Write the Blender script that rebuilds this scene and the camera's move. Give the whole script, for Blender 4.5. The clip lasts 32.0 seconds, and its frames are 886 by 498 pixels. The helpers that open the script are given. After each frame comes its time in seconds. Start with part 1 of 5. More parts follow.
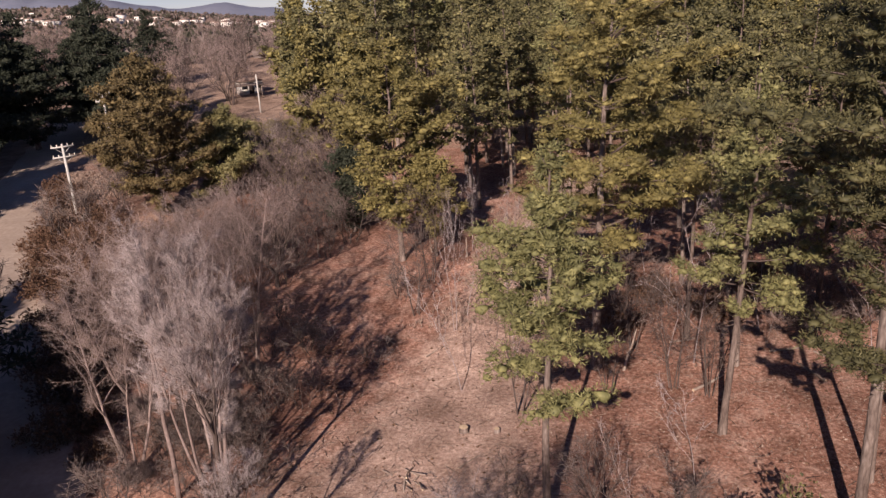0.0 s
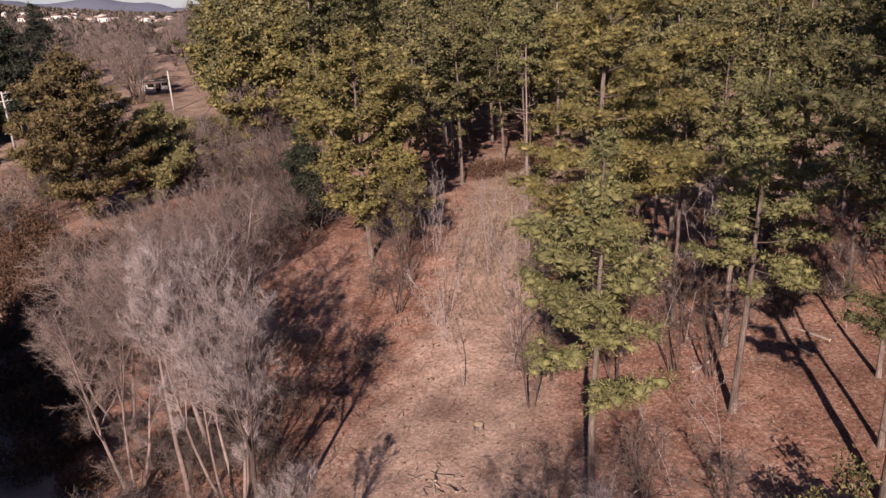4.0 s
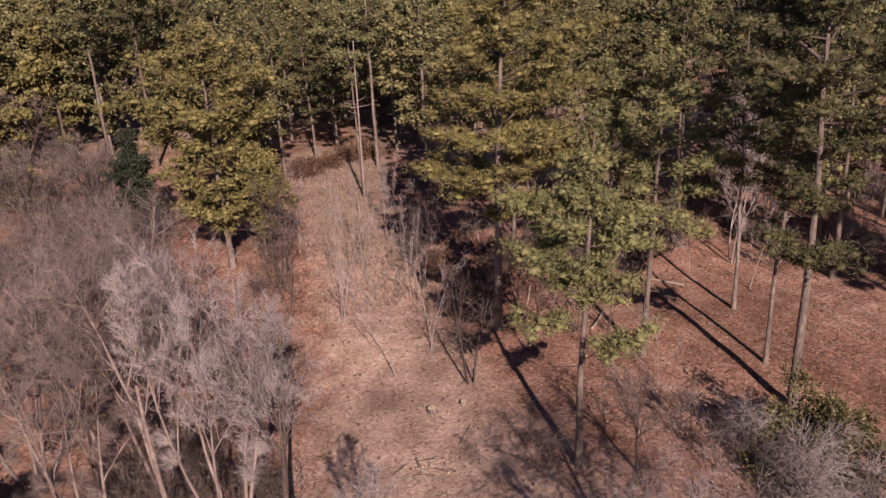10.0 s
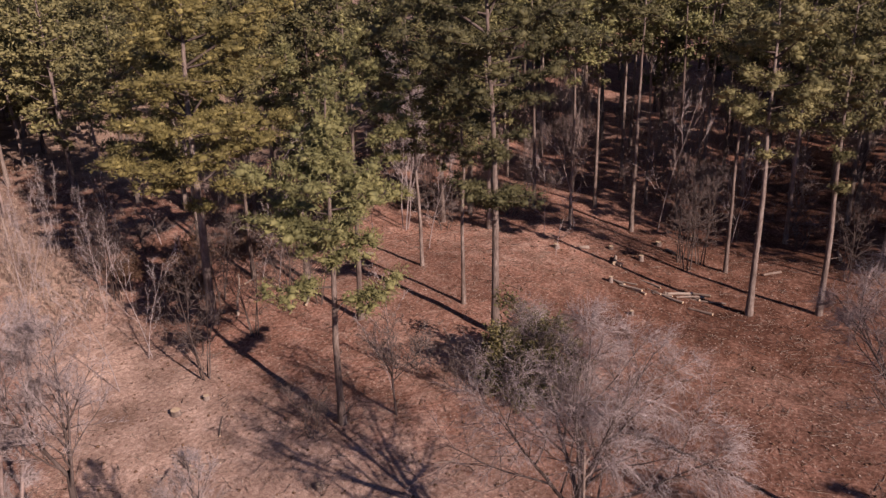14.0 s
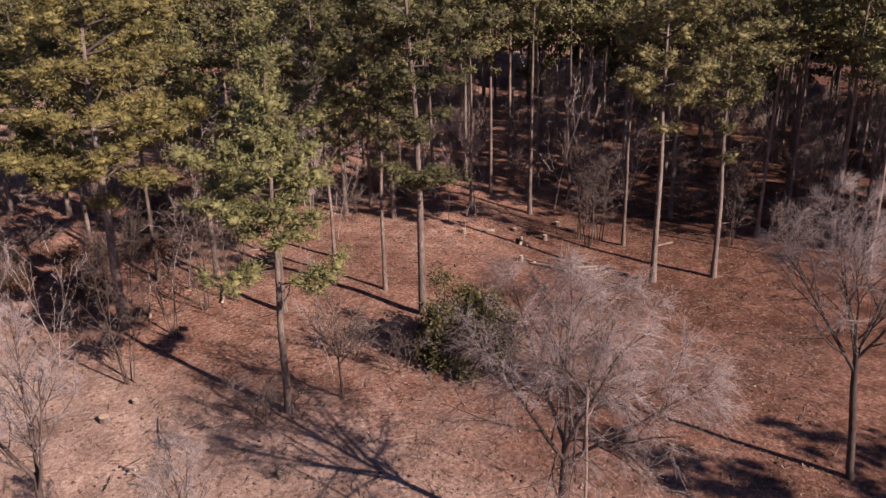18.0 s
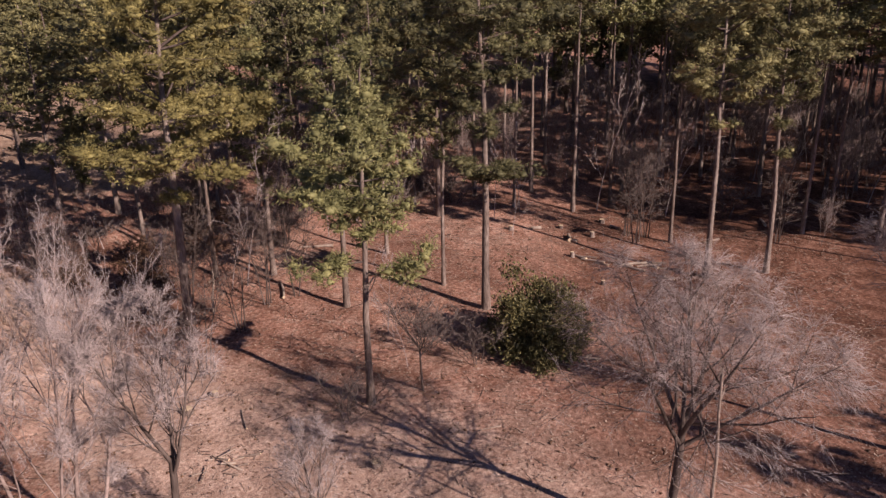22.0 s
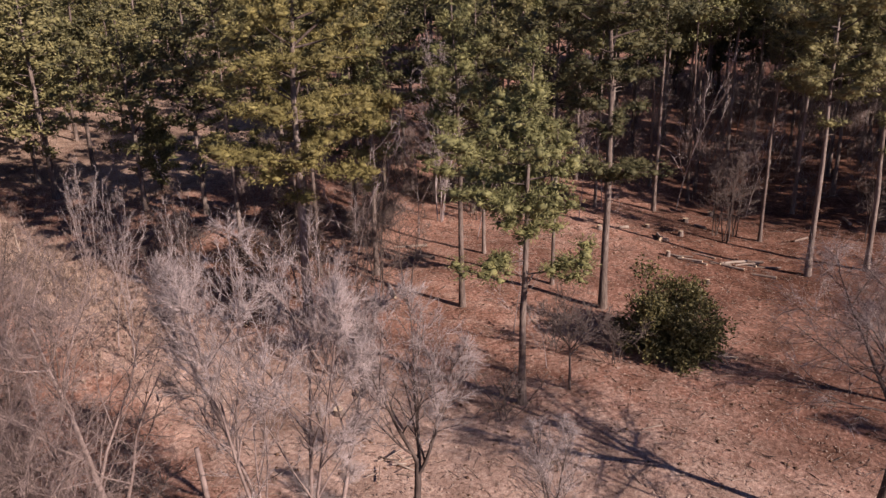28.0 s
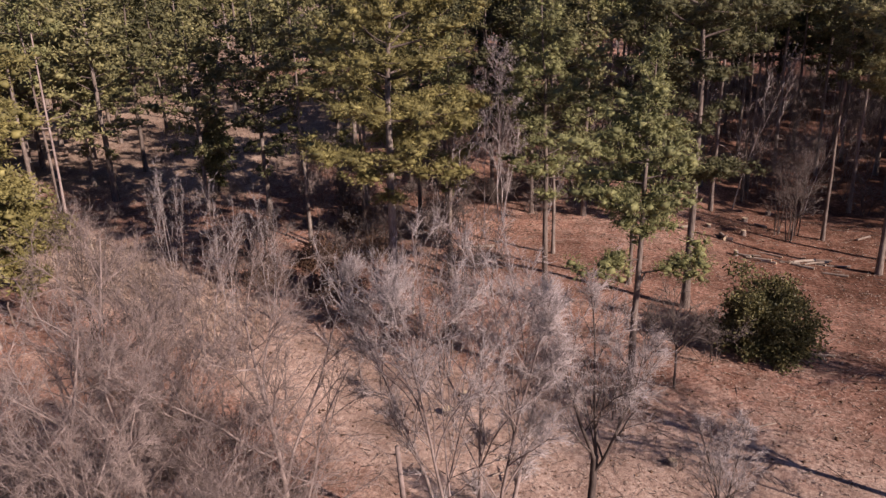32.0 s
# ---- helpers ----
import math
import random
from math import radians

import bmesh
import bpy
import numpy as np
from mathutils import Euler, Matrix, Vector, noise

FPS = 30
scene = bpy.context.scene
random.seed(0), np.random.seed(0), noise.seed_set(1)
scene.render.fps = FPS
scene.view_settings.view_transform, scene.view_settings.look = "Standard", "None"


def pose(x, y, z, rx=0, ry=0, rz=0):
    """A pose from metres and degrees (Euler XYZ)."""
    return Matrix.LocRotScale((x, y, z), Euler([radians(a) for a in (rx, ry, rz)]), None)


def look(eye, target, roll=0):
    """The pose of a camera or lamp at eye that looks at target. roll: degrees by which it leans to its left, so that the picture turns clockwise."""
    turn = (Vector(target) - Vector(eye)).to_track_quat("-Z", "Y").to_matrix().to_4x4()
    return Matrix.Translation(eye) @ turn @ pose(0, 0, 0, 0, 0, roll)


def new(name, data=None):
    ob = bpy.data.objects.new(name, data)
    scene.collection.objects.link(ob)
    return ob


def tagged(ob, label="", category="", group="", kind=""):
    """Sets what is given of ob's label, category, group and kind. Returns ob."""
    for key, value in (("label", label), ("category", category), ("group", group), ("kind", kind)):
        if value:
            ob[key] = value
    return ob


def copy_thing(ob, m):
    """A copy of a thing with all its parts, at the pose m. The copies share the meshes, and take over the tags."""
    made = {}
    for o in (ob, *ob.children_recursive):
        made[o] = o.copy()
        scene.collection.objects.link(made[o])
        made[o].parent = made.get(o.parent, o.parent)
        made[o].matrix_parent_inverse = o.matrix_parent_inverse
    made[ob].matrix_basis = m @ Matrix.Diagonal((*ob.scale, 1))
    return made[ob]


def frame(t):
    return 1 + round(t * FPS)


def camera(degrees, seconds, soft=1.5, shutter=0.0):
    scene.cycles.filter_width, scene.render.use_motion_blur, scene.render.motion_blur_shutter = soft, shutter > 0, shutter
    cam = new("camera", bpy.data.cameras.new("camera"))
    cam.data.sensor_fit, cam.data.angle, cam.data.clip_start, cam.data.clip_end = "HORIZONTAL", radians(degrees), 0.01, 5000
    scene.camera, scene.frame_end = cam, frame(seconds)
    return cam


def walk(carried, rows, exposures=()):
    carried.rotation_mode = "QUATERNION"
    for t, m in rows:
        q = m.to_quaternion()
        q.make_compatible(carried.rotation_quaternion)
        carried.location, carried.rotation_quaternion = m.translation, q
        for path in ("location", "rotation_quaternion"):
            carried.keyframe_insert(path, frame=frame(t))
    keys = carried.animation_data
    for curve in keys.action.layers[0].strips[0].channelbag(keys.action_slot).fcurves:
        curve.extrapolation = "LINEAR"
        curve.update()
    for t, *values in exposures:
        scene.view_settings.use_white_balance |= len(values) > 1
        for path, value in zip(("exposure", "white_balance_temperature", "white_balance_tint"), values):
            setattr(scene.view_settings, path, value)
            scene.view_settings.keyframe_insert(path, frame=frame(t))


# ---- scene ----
cam = camera(59.4, 32.0, soft=1.4)
METRES, EYE, TILT, LEAN, TURN = 40.0, 20.4, 0.0, 0.0, 0.0
ROWS = [
    (0.0, 0.0, 0.0, 0.0, -1.25, -18.28, 3.78),
    (0.5, -0.0143, 0.0027, -0.0003, -1.31, -18.33, 3.76),
    (1.0, -0.0291, 0.0059, -0.0007, -1.75, -18.39, 3.71),
    (1.5, -0.0451, 0.0093, -0.0008, -2.89, -18.5, 3.71),
    (2.0, -0.0618, 0.0134, -0.0013, -4.0, -18.6, 3.68),
    (2.5, -0.0788, 0.0182, -0.0012, -5.54, -18.73, 3.65),
    (3.0, -0.0964, 0.023, -0.001, -6.9, -18.88, 3.64),
    (3.5, -0.1142, 0.0291, -0.0009, -8.02, -18.98, 3.59),
    (5.5, -0.1944, 0.0557, 0.0009, -15.47, -19.58, 3.5),
    (6.0, -0.215, 0.0629, 0.0003, -18.06, -19.71, 3.35),
    (6.5, -0.2363, 0.0697, 0.0008, -20.5, -19.8, 3.29),
    (7.0, -0.2588, 0.0771, 0.0007, -21.93, -19.85, 3.3),
    (7.5, -0.2805, 0.0838, 0.0007, -23.09, -19.86, 3.24),
    (8.0, -0.301, 0.0906, 0.0006, -24.9, -19.92, 3.13),
    (8.5, -0.3205, 0.0971, -0.0004, -27.38, -19.96, 3.07),
    (9.0, -0.3391, 0.1031, 0.0001, -28.43, -20.03, 3.08),
    (9.5, -0.3558, 0.108, -0.0013, -29.31, -20.05, 3.08),
    (10.0, -0.3727, 0.1116, -0.0042, -30.74, -20.06, 2.98),
    (10.5, -0.3878, 0.116, -0.0083, -33.47, -20.1, 2.86),
    (11.0, -0.406, 0.1201, -0.0101, -37.3, -20.25, 2.69),
    (11.5, -0.4221, 0.1254, -0.0135, -41.61, -20.33, 2.52),
    (12.0, -0.4373, 0.1327, -0.0152, -45.3, -20.47, 2.41),
    (12.5, -0.4525, 0.1403, -0.019, -49.25, -20.52, 2.28),
    (13.0, -0.4665, 0.1487, -0.0217, -53.13, -20.58, 2.13),
    (13.5, -0.4793, 0.1575, -0.0245, -56.6, -20.62, 2.04),
    (14.0, -0.4914, 0.1659, -0.0279, -59.74, -20.64, 1.88),
    (14.5, -0.5017, 0.175, -0.0318, -62.79, -20.64, 1.8),
    (16.5, -0.5293, 0.2121, -0.0439, -67.37, -20.56, 1.61),
    (17.0, -0.5339, 0.2223, -0.0486, -69.12, -20.52, 1.56),
    (17.5, -0.5385, 0.2315, -0.0524, -69.95, -20.46, 1.53),
    (18.0, -0.5432, 0.2406, -0.056, -70.68, -20.39, 1.51),
    (18.5, -0.5481, 0.2505, -0.0587, -70.87, -20.3, 1.53),
    (19.0, -0.5538, 0.2594, -0.0604, -70.9, -20.22, 1.53),
    (19.5, -0.5594, 0.2689, -0.0614, -70.92, -20.17, 1.56),
    (20.0, -0.5643, 0.2793, -0.062, -70.95, -20.13, 1.57),
    (20.5, -0.5689, 0.2901, -0.0631, -70.97, -20.04, 1.58),
    (21.0, -0.5733, 0.3013, -0.064, -70.97, -20.01, 1.59),
    (21.5, -0.5776, 0.3127, -0.0653, -70.97, -19.99, 1.6),
    (22.0, -0.5819, 0.3246, -0.066, -70.95, -20.0, 1.54),
    (22.5, -0.5855, 0.3383, -0.0666, -70.96, -20.0, 1.59),
    (23.0, -0.5891, 0.3527, -0.0667, -70.98, -20.0, 1.57),
    (23.5, -0.5928, 0.3665, -0.067, -70.99, -19.97, 1.59),
    (24.0, -0.5976, 0.3799, -0.0671, -71.01, -19.95, 1.61),
    (24.5, -0.6025, 0.3937, -0.0663, -71.01, -19.96, 1.6),
    (25.0, -0.6068, 0.4085, -0.0651, -71.04, -19.96, 1.58),
    (25.5, -0.6114, 0.4238, -0.0648, -71.07, -19.92, 1.6),
    (27.5, -0.629, 0.47, -0.0649, -71.31, -19.91, 1.6),
    (28.0, -0.6329, 0.4846, -0.0656, -71.34, -19.91, 1.6),
    (28.5, -0.637, 0.5009, -0.0664, -71.38, -19.89, 1.6),
    (29.0, -0.6418, 0.5171, -0.0671, -71.42, -19.86, 1.6),
    (29.5, -0.647, 0.5327, -0.0674, -71.45, -19.86, 1.61),
    (30.0, -0.6525, 0.5481, -0.0681, -71.51, -19.83, 1.65),
    (30.5, -0.658, 0.5619, -0.0673, -71.53, -19.82, 1.69),
    (31.0, -0.6631, 0.5746, -0.0667, -71.57, -19.81, 1.7),
    (31.5, -0.6677, 0.5861, -0.0659, -71.58, -19.79, 1.74),
    (32.0, -0.6714, 0.5963, -0.0646, -71.6, -19.77, 1.78),
]
walk(cam, [(t, pose(0, 0, EYE, TILT, LEAN, TURN) @ pose(METRES * x, METRES * y, METRES * z, 90 + pitch, roll, yaw)) for t, x, y, z, yaw, pitch, roll in ROWS], [(0.0, 0.32, 6850, 22), (10.0, 0.25, 6900, 26), (13.5, 0.25, 6900, 28), (18.0, 0.46, 6850, 25), (25.0, 0.46, 6800, 24), (32.0, 0.49, 6600, 20)])

# ---- world, sun, light ----
SUN_AZ, SUN_EL = math.radians(197.6), math.radians(28.6)
world = bpy.data.worlds.new("world")
scene.world = world
world.use_nodes = True
wn = world.node_tree.nodes
sky = wn.new("ShaderNodeTexSky")
sky.sky_type, sky.sun_disc = "NISHITA", False
sky.sun_elevation, sky.sun_rotation = SUN_EL, SUN_AZ
sky.altitude, sky.air_density, sky.dust_density, sky.ozone_density = 600, 0.7, 0.0, 3.0
wn["Background"].inputs["Strength"].default_value = 0.05
cool = wn.new("ShaderNodeMix")
cool.data_type, cool.blend_type = "RGBA", "MULTIPLY"
cool.inputs[0].default_value, cool.inputs[7].default_value = 1.0, (1.0, 0.98, 1.15, 1)
world.node_tree.links.new(sky.outputs[0], cool.inputs[6])
world.node_tree.links.new(cool.outputs[2], wn["Background"].inputs["Color"])
sun = new("sun", bpy.data.lights.new("sun", "SUN"))
sun.data.energy, sun.data.angle, sun.data.color = 5.0, math.radians(0.55), (1.0, 0.89, 0.76)
sun_from = Vector((math.sin(SUN_AZ) * math.cos(SUN_EL), math.cos(SUN_AZ) * math.cos(SUN_EL), math.sin(SUN_EL)))
sun.matrix_world = look(sun_from * 100, (0, 0, 0))


# ---- materials ----
def material(name, stops, scale, rough=0.85, fine=8.0, bump=0.3, island=0.0, through_light=0.0, stretch=(1, 1, 1), own=0.0, spec=0.25):
    """Two scales of noise through a colour ramp; island: brightness change piece by piece; own: from object to object."""
    m = bpy.data.materials.new(name)
    m.use_nodes = True
    nt = m.node_tree
    n, link = nt.nodes, nt.links.new
    p = n["Principled BSDF"]
    p.inputs["Roughness"].default_value = rough
    p.inputs["Specular IOR Level"].default_value = spec
    co = n.new("ShaderNodeTexCoord")
    mp = n.new("ShaderNodeMapping")
    mp.inputs["Scale"].default_value = stretch
    link(co.outputs["Object"], mp.inputs[0])
    a = n.new("ShaderNodeTexNoise")
    a.inputs["Scale"].default_value, a.inputs["Detail"].default_value = scale, 4
    b = n.new("ShaderNodeTexNoise")
    b.inputs["Scale"].default_value, b.inputs["Detail"].default_value = scale * fine, 6
    link(mp.outputs[0], a.inputs[0])
    link(mp.outputs[0], b.inputs[0])
    mix = n.new("ShaderNodeMath")
    mix.operation = "MULTIPLY_ADD"
    mix.inputs[1].default_value = 0.5
    half = n.new("ShaderNodeMath")
    half.operation = "MULTIPLY"
    half.inputs[1].default_value = 0.5
    link(a.outputs[0], mix.inputs[0])
    link(b.outputs[0], half.inputs[0])
    link(half.outputs[0], mix.inputs[2])
    value = mix.outputs[0]
    if island:
        g = n.new("ShaderNodeNewGeometry")
        k = n.new("ShaderNodeMath")
        k.operation = "MULTIPLY_ADD"
        k.inputs[1].default_value = island
        link(g.outputs["Random Per Island"], k.inputs[0])
        link(value, k.inputs[2])
        s = n.new("ShaderNodeMath")
        s.operation = "SUBTRACT"
        s.inputs[1].default_value = island / 2
        link(k.outputs[0], s.inputs[0])
        value = s.outputs[0]
    if own:
        o = n.new("ShaderNodeObjectInfo")
        k = n.new("ShaderNodeMath")
        k.operation = "MULTIPLY_ADD"
        k.inputs[1].default_value = own
        link(o.outputs["Random"], k.inputs[0])
        link(value, k.inputs[2])
        s = n.new("ShaderNodeMath")
        s.operation = "SUBTRACT"
        s.inputs[1].default_value = own / 2
        link(k.outputs[0], s.inputs[0])
        value = s.outputs[0]
    r = n.new("ShaderNodeValToRGB")
    while len(r.color_ramp.elements) < len(stops):
        r.color_ramp.elements.new(0.5)
    for e, (pos, c) in zip(r.color_ramp.elements, stops):
        e.position, e.color = pos, (*c, 1)
    link(value, r.inputs[0])
    link(r.outputs[0], p.inputs["Base Color"])
    if bump:
        bm = n.new("ShaderNodeBump")
        bm.inputs["Strength"].default_value, bm.inputs["Distance"].default_value = bump, 0.03
        link(b.outputs[0], bm.inputs["Height"])
        link(bm.outputs[0], p.inputs["Normal"])
    if through_light:
        t = n.new("ShaderNodeBsdfTranslucent")
        link(r.outputs[0], t.inputs[0])
        mx = n.new("ShaderNodeMixShader")
        mx.inputs[0].default_value = through_light
        link(p.outputs[0], mx.inputs[1])
        link(t.outputs[0], mx.inputs[2])
        link(mx.outputs[0], n["Material Output"].inputs[0])
    return m


NEEDLE = material("pine_needles", [(0.25, (0.039, 0.040, 0.022)), (0.5, (0.138, 0.13, 0.061)), (0.72, (0.32, 0.287, 0.132))], 0.8, 0.6, 4, 0, 0.1, 0.12, own=0.22)
NEEDLE_GREEN = material("pine_needles_green", [(0.25, (0.059, 0.063, 0.031)), (0.5, (0.192, 0.19, 0.083)), (0.72, (0.40, 0.375, 0.165))], 0.9, 0.6, 4, 0, 0.1, 0.12)
NEEDLE_GOLD = material("pine_needles_gold", [(0.25, (0.045, 0.042, 0.02)), (0.5, (0.192, 0.166, 0.064)), (0.7, (0.405, 0.345, 0.135))], 0.8, 0.6, 4, 0, 0.1, 0.12)
NEEDLE_BROWN = material("pine_needles_brown", [(0.25, (0.048, 0.040, 0.021)), (0.5, (0.157, 0.120, 0.057)), (0.72, (0.287, 0.213, 0.101))], 0.8, 0.6, 4, 0, 0.1, 0.12)
NEEDLE_DARK = material("cedar_needles", [(0.25, (0.022, 0.03, 0.02)), (0.7, (0.07, 0.08, 0.055))], 0.8, 0.7, 5, 0, 0.3, 0.2, own=0.15)
LEAF = material("bush_leaves", [(0.25, (0.04, 0.042, 0.02)), (0.5, (0.135, 0.122, 0.056)), (0.75, (0.31, 0.275, 0.125))], 1.5, 0.5, 5, 0, 0.4, 0.2)
LEAF_BROWN = material("dead_leaves", [(0.25, (0.10, 0.06, 0.04)), (0.5, (0.17, 0.10, 0.07)), (0.8, (0.28, 0.17, 0.11))], 1.5, 0.8, 5, 0, 0.4, 0.25)
BARK = material("pine_bark", [(0.3, (0.075, 0.053, 0.046)), (0.5, (0.19, 0.147, 0.128)), (0.7, (0.36, 0.30, 0.27))], 2.2, 0.95, 6, 0.8, stretch=(1, 1, 0.25), own=0.15)
TWIG = material("bare_twigs", [(0.25, (0.082, 0.061, 0.055)), (0.5, (0.16, 0.124, 0.114)), (0.75, (0.275, 0.226, 0.212))], 1.2, 0.9, 6, 0.2, 0.3, own=0.2)
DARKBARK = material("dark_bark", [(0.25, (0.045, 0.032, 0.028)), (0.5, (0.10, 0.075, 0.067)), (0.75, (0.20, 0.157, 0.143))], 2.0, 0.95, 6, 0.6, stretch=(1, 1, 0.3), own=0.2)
TWIG_MID = material("brown_twigs", [(0.25, (0.13, 0.095, 0.085)), (0.5, (0.25, 0.188, 0.173)), (0.75, (0.415, 0.325, 0.302))], 1.2, 0.9, 6, 0.2, 0.35, own=0.15)
TWIG_PALE = material("pale_twigs", [(0.25, (0.20, 0.16, 0.155)), (0.5, (0.355, 0.295, 0.29)), (0.75, (0.53, 0.455, 0.45))], 1.2, 0.9, 6, 0.2, 0.35, own=0.15)
DEADWOOD = material("dead_wood", [(0.3, (0.18, 0.132, 0.11)), (0.5, (0.30, 0.235, 0.198)), (0.7, (0.45, 0.375, 0.32))], 3.0, 0.9, 5, 0.5, stretch=(1, 1, 0.3), own=0.3)
CUTWOOD = material("cut_wood", [(0.3, (0.45, 0.33, 0.22)), (0.7, (0.72, 0.58, 0.42))], 6.0, 0.85, 4, 0.2)
STRAW = material("dry_grass", [(0.25, (0.23, 0.165, 0.135)), (0.5, (0.36, 0.27, 0.225)), (0.75, (0.50, 0.39, 0.325))], 1.0, 0.9, 5, 0, 0.5, 0.2)
CONCRETE = material("pole_concrete", [(0.3, (0.42, 0.40, 0.38)), (0.7, (0.62, 0.6, 0.57))], 3.0, 0.85, 6, 0.2)
METAL = material("galvanised_metal", [(0.3, (0.35, 0.36, 0.37)), (0.7, (0.55, 0.56, 0.57))], 4.0, 0.5, 6, 0.1)
PLASTER = material("white_plaster", [(0.3, (0.66, 0.63, 0.58)), (0.7, (0.83, 0.81, 0.77))], 0.8, 0.85, 8, 0.15, own=0.4)
ROOF = material("clay_roof", [(0.3, (0.16, 0.10, 0.085)), (0.7, (0.33, 0.24, 0.20))], 0.7, 0.85, 8, 0.3, own=0.4)
GLASS = material("dark_window", [(0.3, (0.02, 0.025, 0.03)), (0.7, (0.04, 0.045, 0.05))], 1.0, 0.08, 4, 0, spec=0.5)
# distance haze is painted into this blue-grey; the air itself is clear
HILL = material("haze_tinted_hills", [(0.3, (0.17, 0.19, 0.26)), (0.7, (0.24, 0.26, 0.33))], 0.004, 1.0, 8, 0)
FARWOOD = material("far_woods", [(0.25, (0.06, 0.065, 0.045)), (0.45, (0.10, 0.09, 0.07)), (0.55, (0.20, 0.16, 0.145)), (0.8, (0.30, 0.25, 0.23))], 0.03, 0.95, 6, 0, 0.45, 0.2)
ROADDIRT = material("road_dirt", [(0.3, (0.31, 0.235, 0.19)), (0.5, (0.40, 0.315, 0.26)), (0.7, (0.50, 0.405, 0.34))], 0.25, 0.95, 12, 0.4)


def ground_material():
    """Red-brown litter under the trees, pale dust and straw along the cleared lane, darker soil in patches, with tree
    shade painted into the same patches.
    """
    m = bpy.data.materials.new("forest_floor")
    m.use_nodes = True
    nt = m.node_tree
    n, link = nt.nodes, nt.links.new
    p = n["Principled BSDF"]
    p.inputs["Roughness"].default_value, p.inputs["Specular IOR Level"].default_value = 0.95, 0.1
    co = n.new("ShaderNodeTexCoord")

    def tex(scale, detail=5, rough=0.6):
        t = n.new("ShaderNodeTexNoise")
        t.inputs["Scale"].default_value, t.inputs["Detail"].default_value, t.inputs["Roughness"].default_value = scale, detail, rough
        link(co.outputs["Object"], t.inputs[0])
        return t.outputs[0]

    def ramp(v, *stops):
        r = n.new("ShaderNodeValToRGB")
        while len(r.color_ramp.elements) < len(stops):
            r.color_ramp.elements.new(0.5)
        for e, (pos, c) in zip(r.color_ramp.elements, stops):
            e.position, e.color = pos, (*c, 1)
        link(v, r.inputs[0])
        return r.outputs[0]

    def mix(f, a, b, kind="MIX"):
        x = n.new("ShaderNodeMix")
        x.data_type, x.blend_type = "RGBA", kind
        if isinstance(f, float):
            x.inputs[0].default_value = f
        else:
            link(f, x.inputs[0])
        link(a, x.inputs[6])
        link(b, x.inputs[7])
        return x.outputs[2]

    big, mid, fine, grain = tex(0.12), tex(0.9), tex(5.0), tex(22.0, 3)
    litter = ramp(fine, (0.3, (0.15, 0.076, 0.058)), (0.5, (0.315, 0.172, 0.135)), (0.62, (0.44, 0.27, 0.22)), (0.75, (0.62, 0.455, 0.385)))
    dust = ramp(fine, (0.3, (0.30, 0.20, 0.168)), (0.5, (0.46, 0.332, 0.286)), (0.7, (0.61, 0.475, 0.415)))
    straw = ramp(fine, (0.3, (0.25, 0.17, 0.138)), (0.5, (0.38, 0.28, 0.23)), (0.7, (0.51, 0.40, 0.33)))
    attr = n.new("ShaderNodeAttribute")
    attr.attribute_name = "cover"
    sep = n.new("ShaderNodeSeparateColor")
    link(attr.outputs["Color"], sep.inputs[0])

    def fray(v):
        a = n.new("ShaderNodeMath")
        a.operation = "MULTIPLY_ADD"
        a.inputs[1].default_value = 1.2
        link(mid, a.inputs[0])
        link(v, a.inputs[2])
        r = n.new("ShaderNodeMapRange")
        r.inputs[1].default_value, r.inputs[2].default_value = 0.85, 1.35
        link(a.outputs[0], r.inputs[0])
        return r.outputs[0]

    soil_shade = ramp(fine, (0.3, (0.07, 0.032, 0.023)), (0.5, (0.148, 0.071, 0.052)), (0.7, (0.26, 0.143, 0.107)))
    col = mix(fray(sep.outputs[0]), litter, dust)
    col = mix(fray(sep.outputs[2]), col, soil_shade)
    col = mix(fray(sep.outputs[1]), col, straw)
    shade = ramp(big, (0.35, (0.7, 0.66, 0.64)), (0.65, (1.18, 1.15, 1.12)))
    col = mix(1.0, col, shade, "MULTIPLY")
    worn = ramp(tex(0.55, 4, 0.5), (0.34, (0.74, 0.72, 0.70)), (0.5, (1, 1, 1)), (0.66, (1.2, 1.22, 1.22)))
    col = mix(1.0, col, worn, "MULTIPLY")
    speck = ramp(grain, (0.33, (0.55, 0.53, 0.51)), (0.5, (0.94, 0.94, 0.94)), (0.7, (1.42, 1.38, 1.3)))
    col = mix(1.0, col, speck, "MULTIPLY")
    link(col, p.inputs["Base Color"])
    b = n.new("ShaderNodeBump")
    b.inputs["Strength"].default_value, b.inputs["Distance"].default_value = 0.5, 0.05
    link(fine, b.inputs["Height"])
    link(b.outputs[0], p.inputs["Normal"])
    return m


GROUND = ground_material()


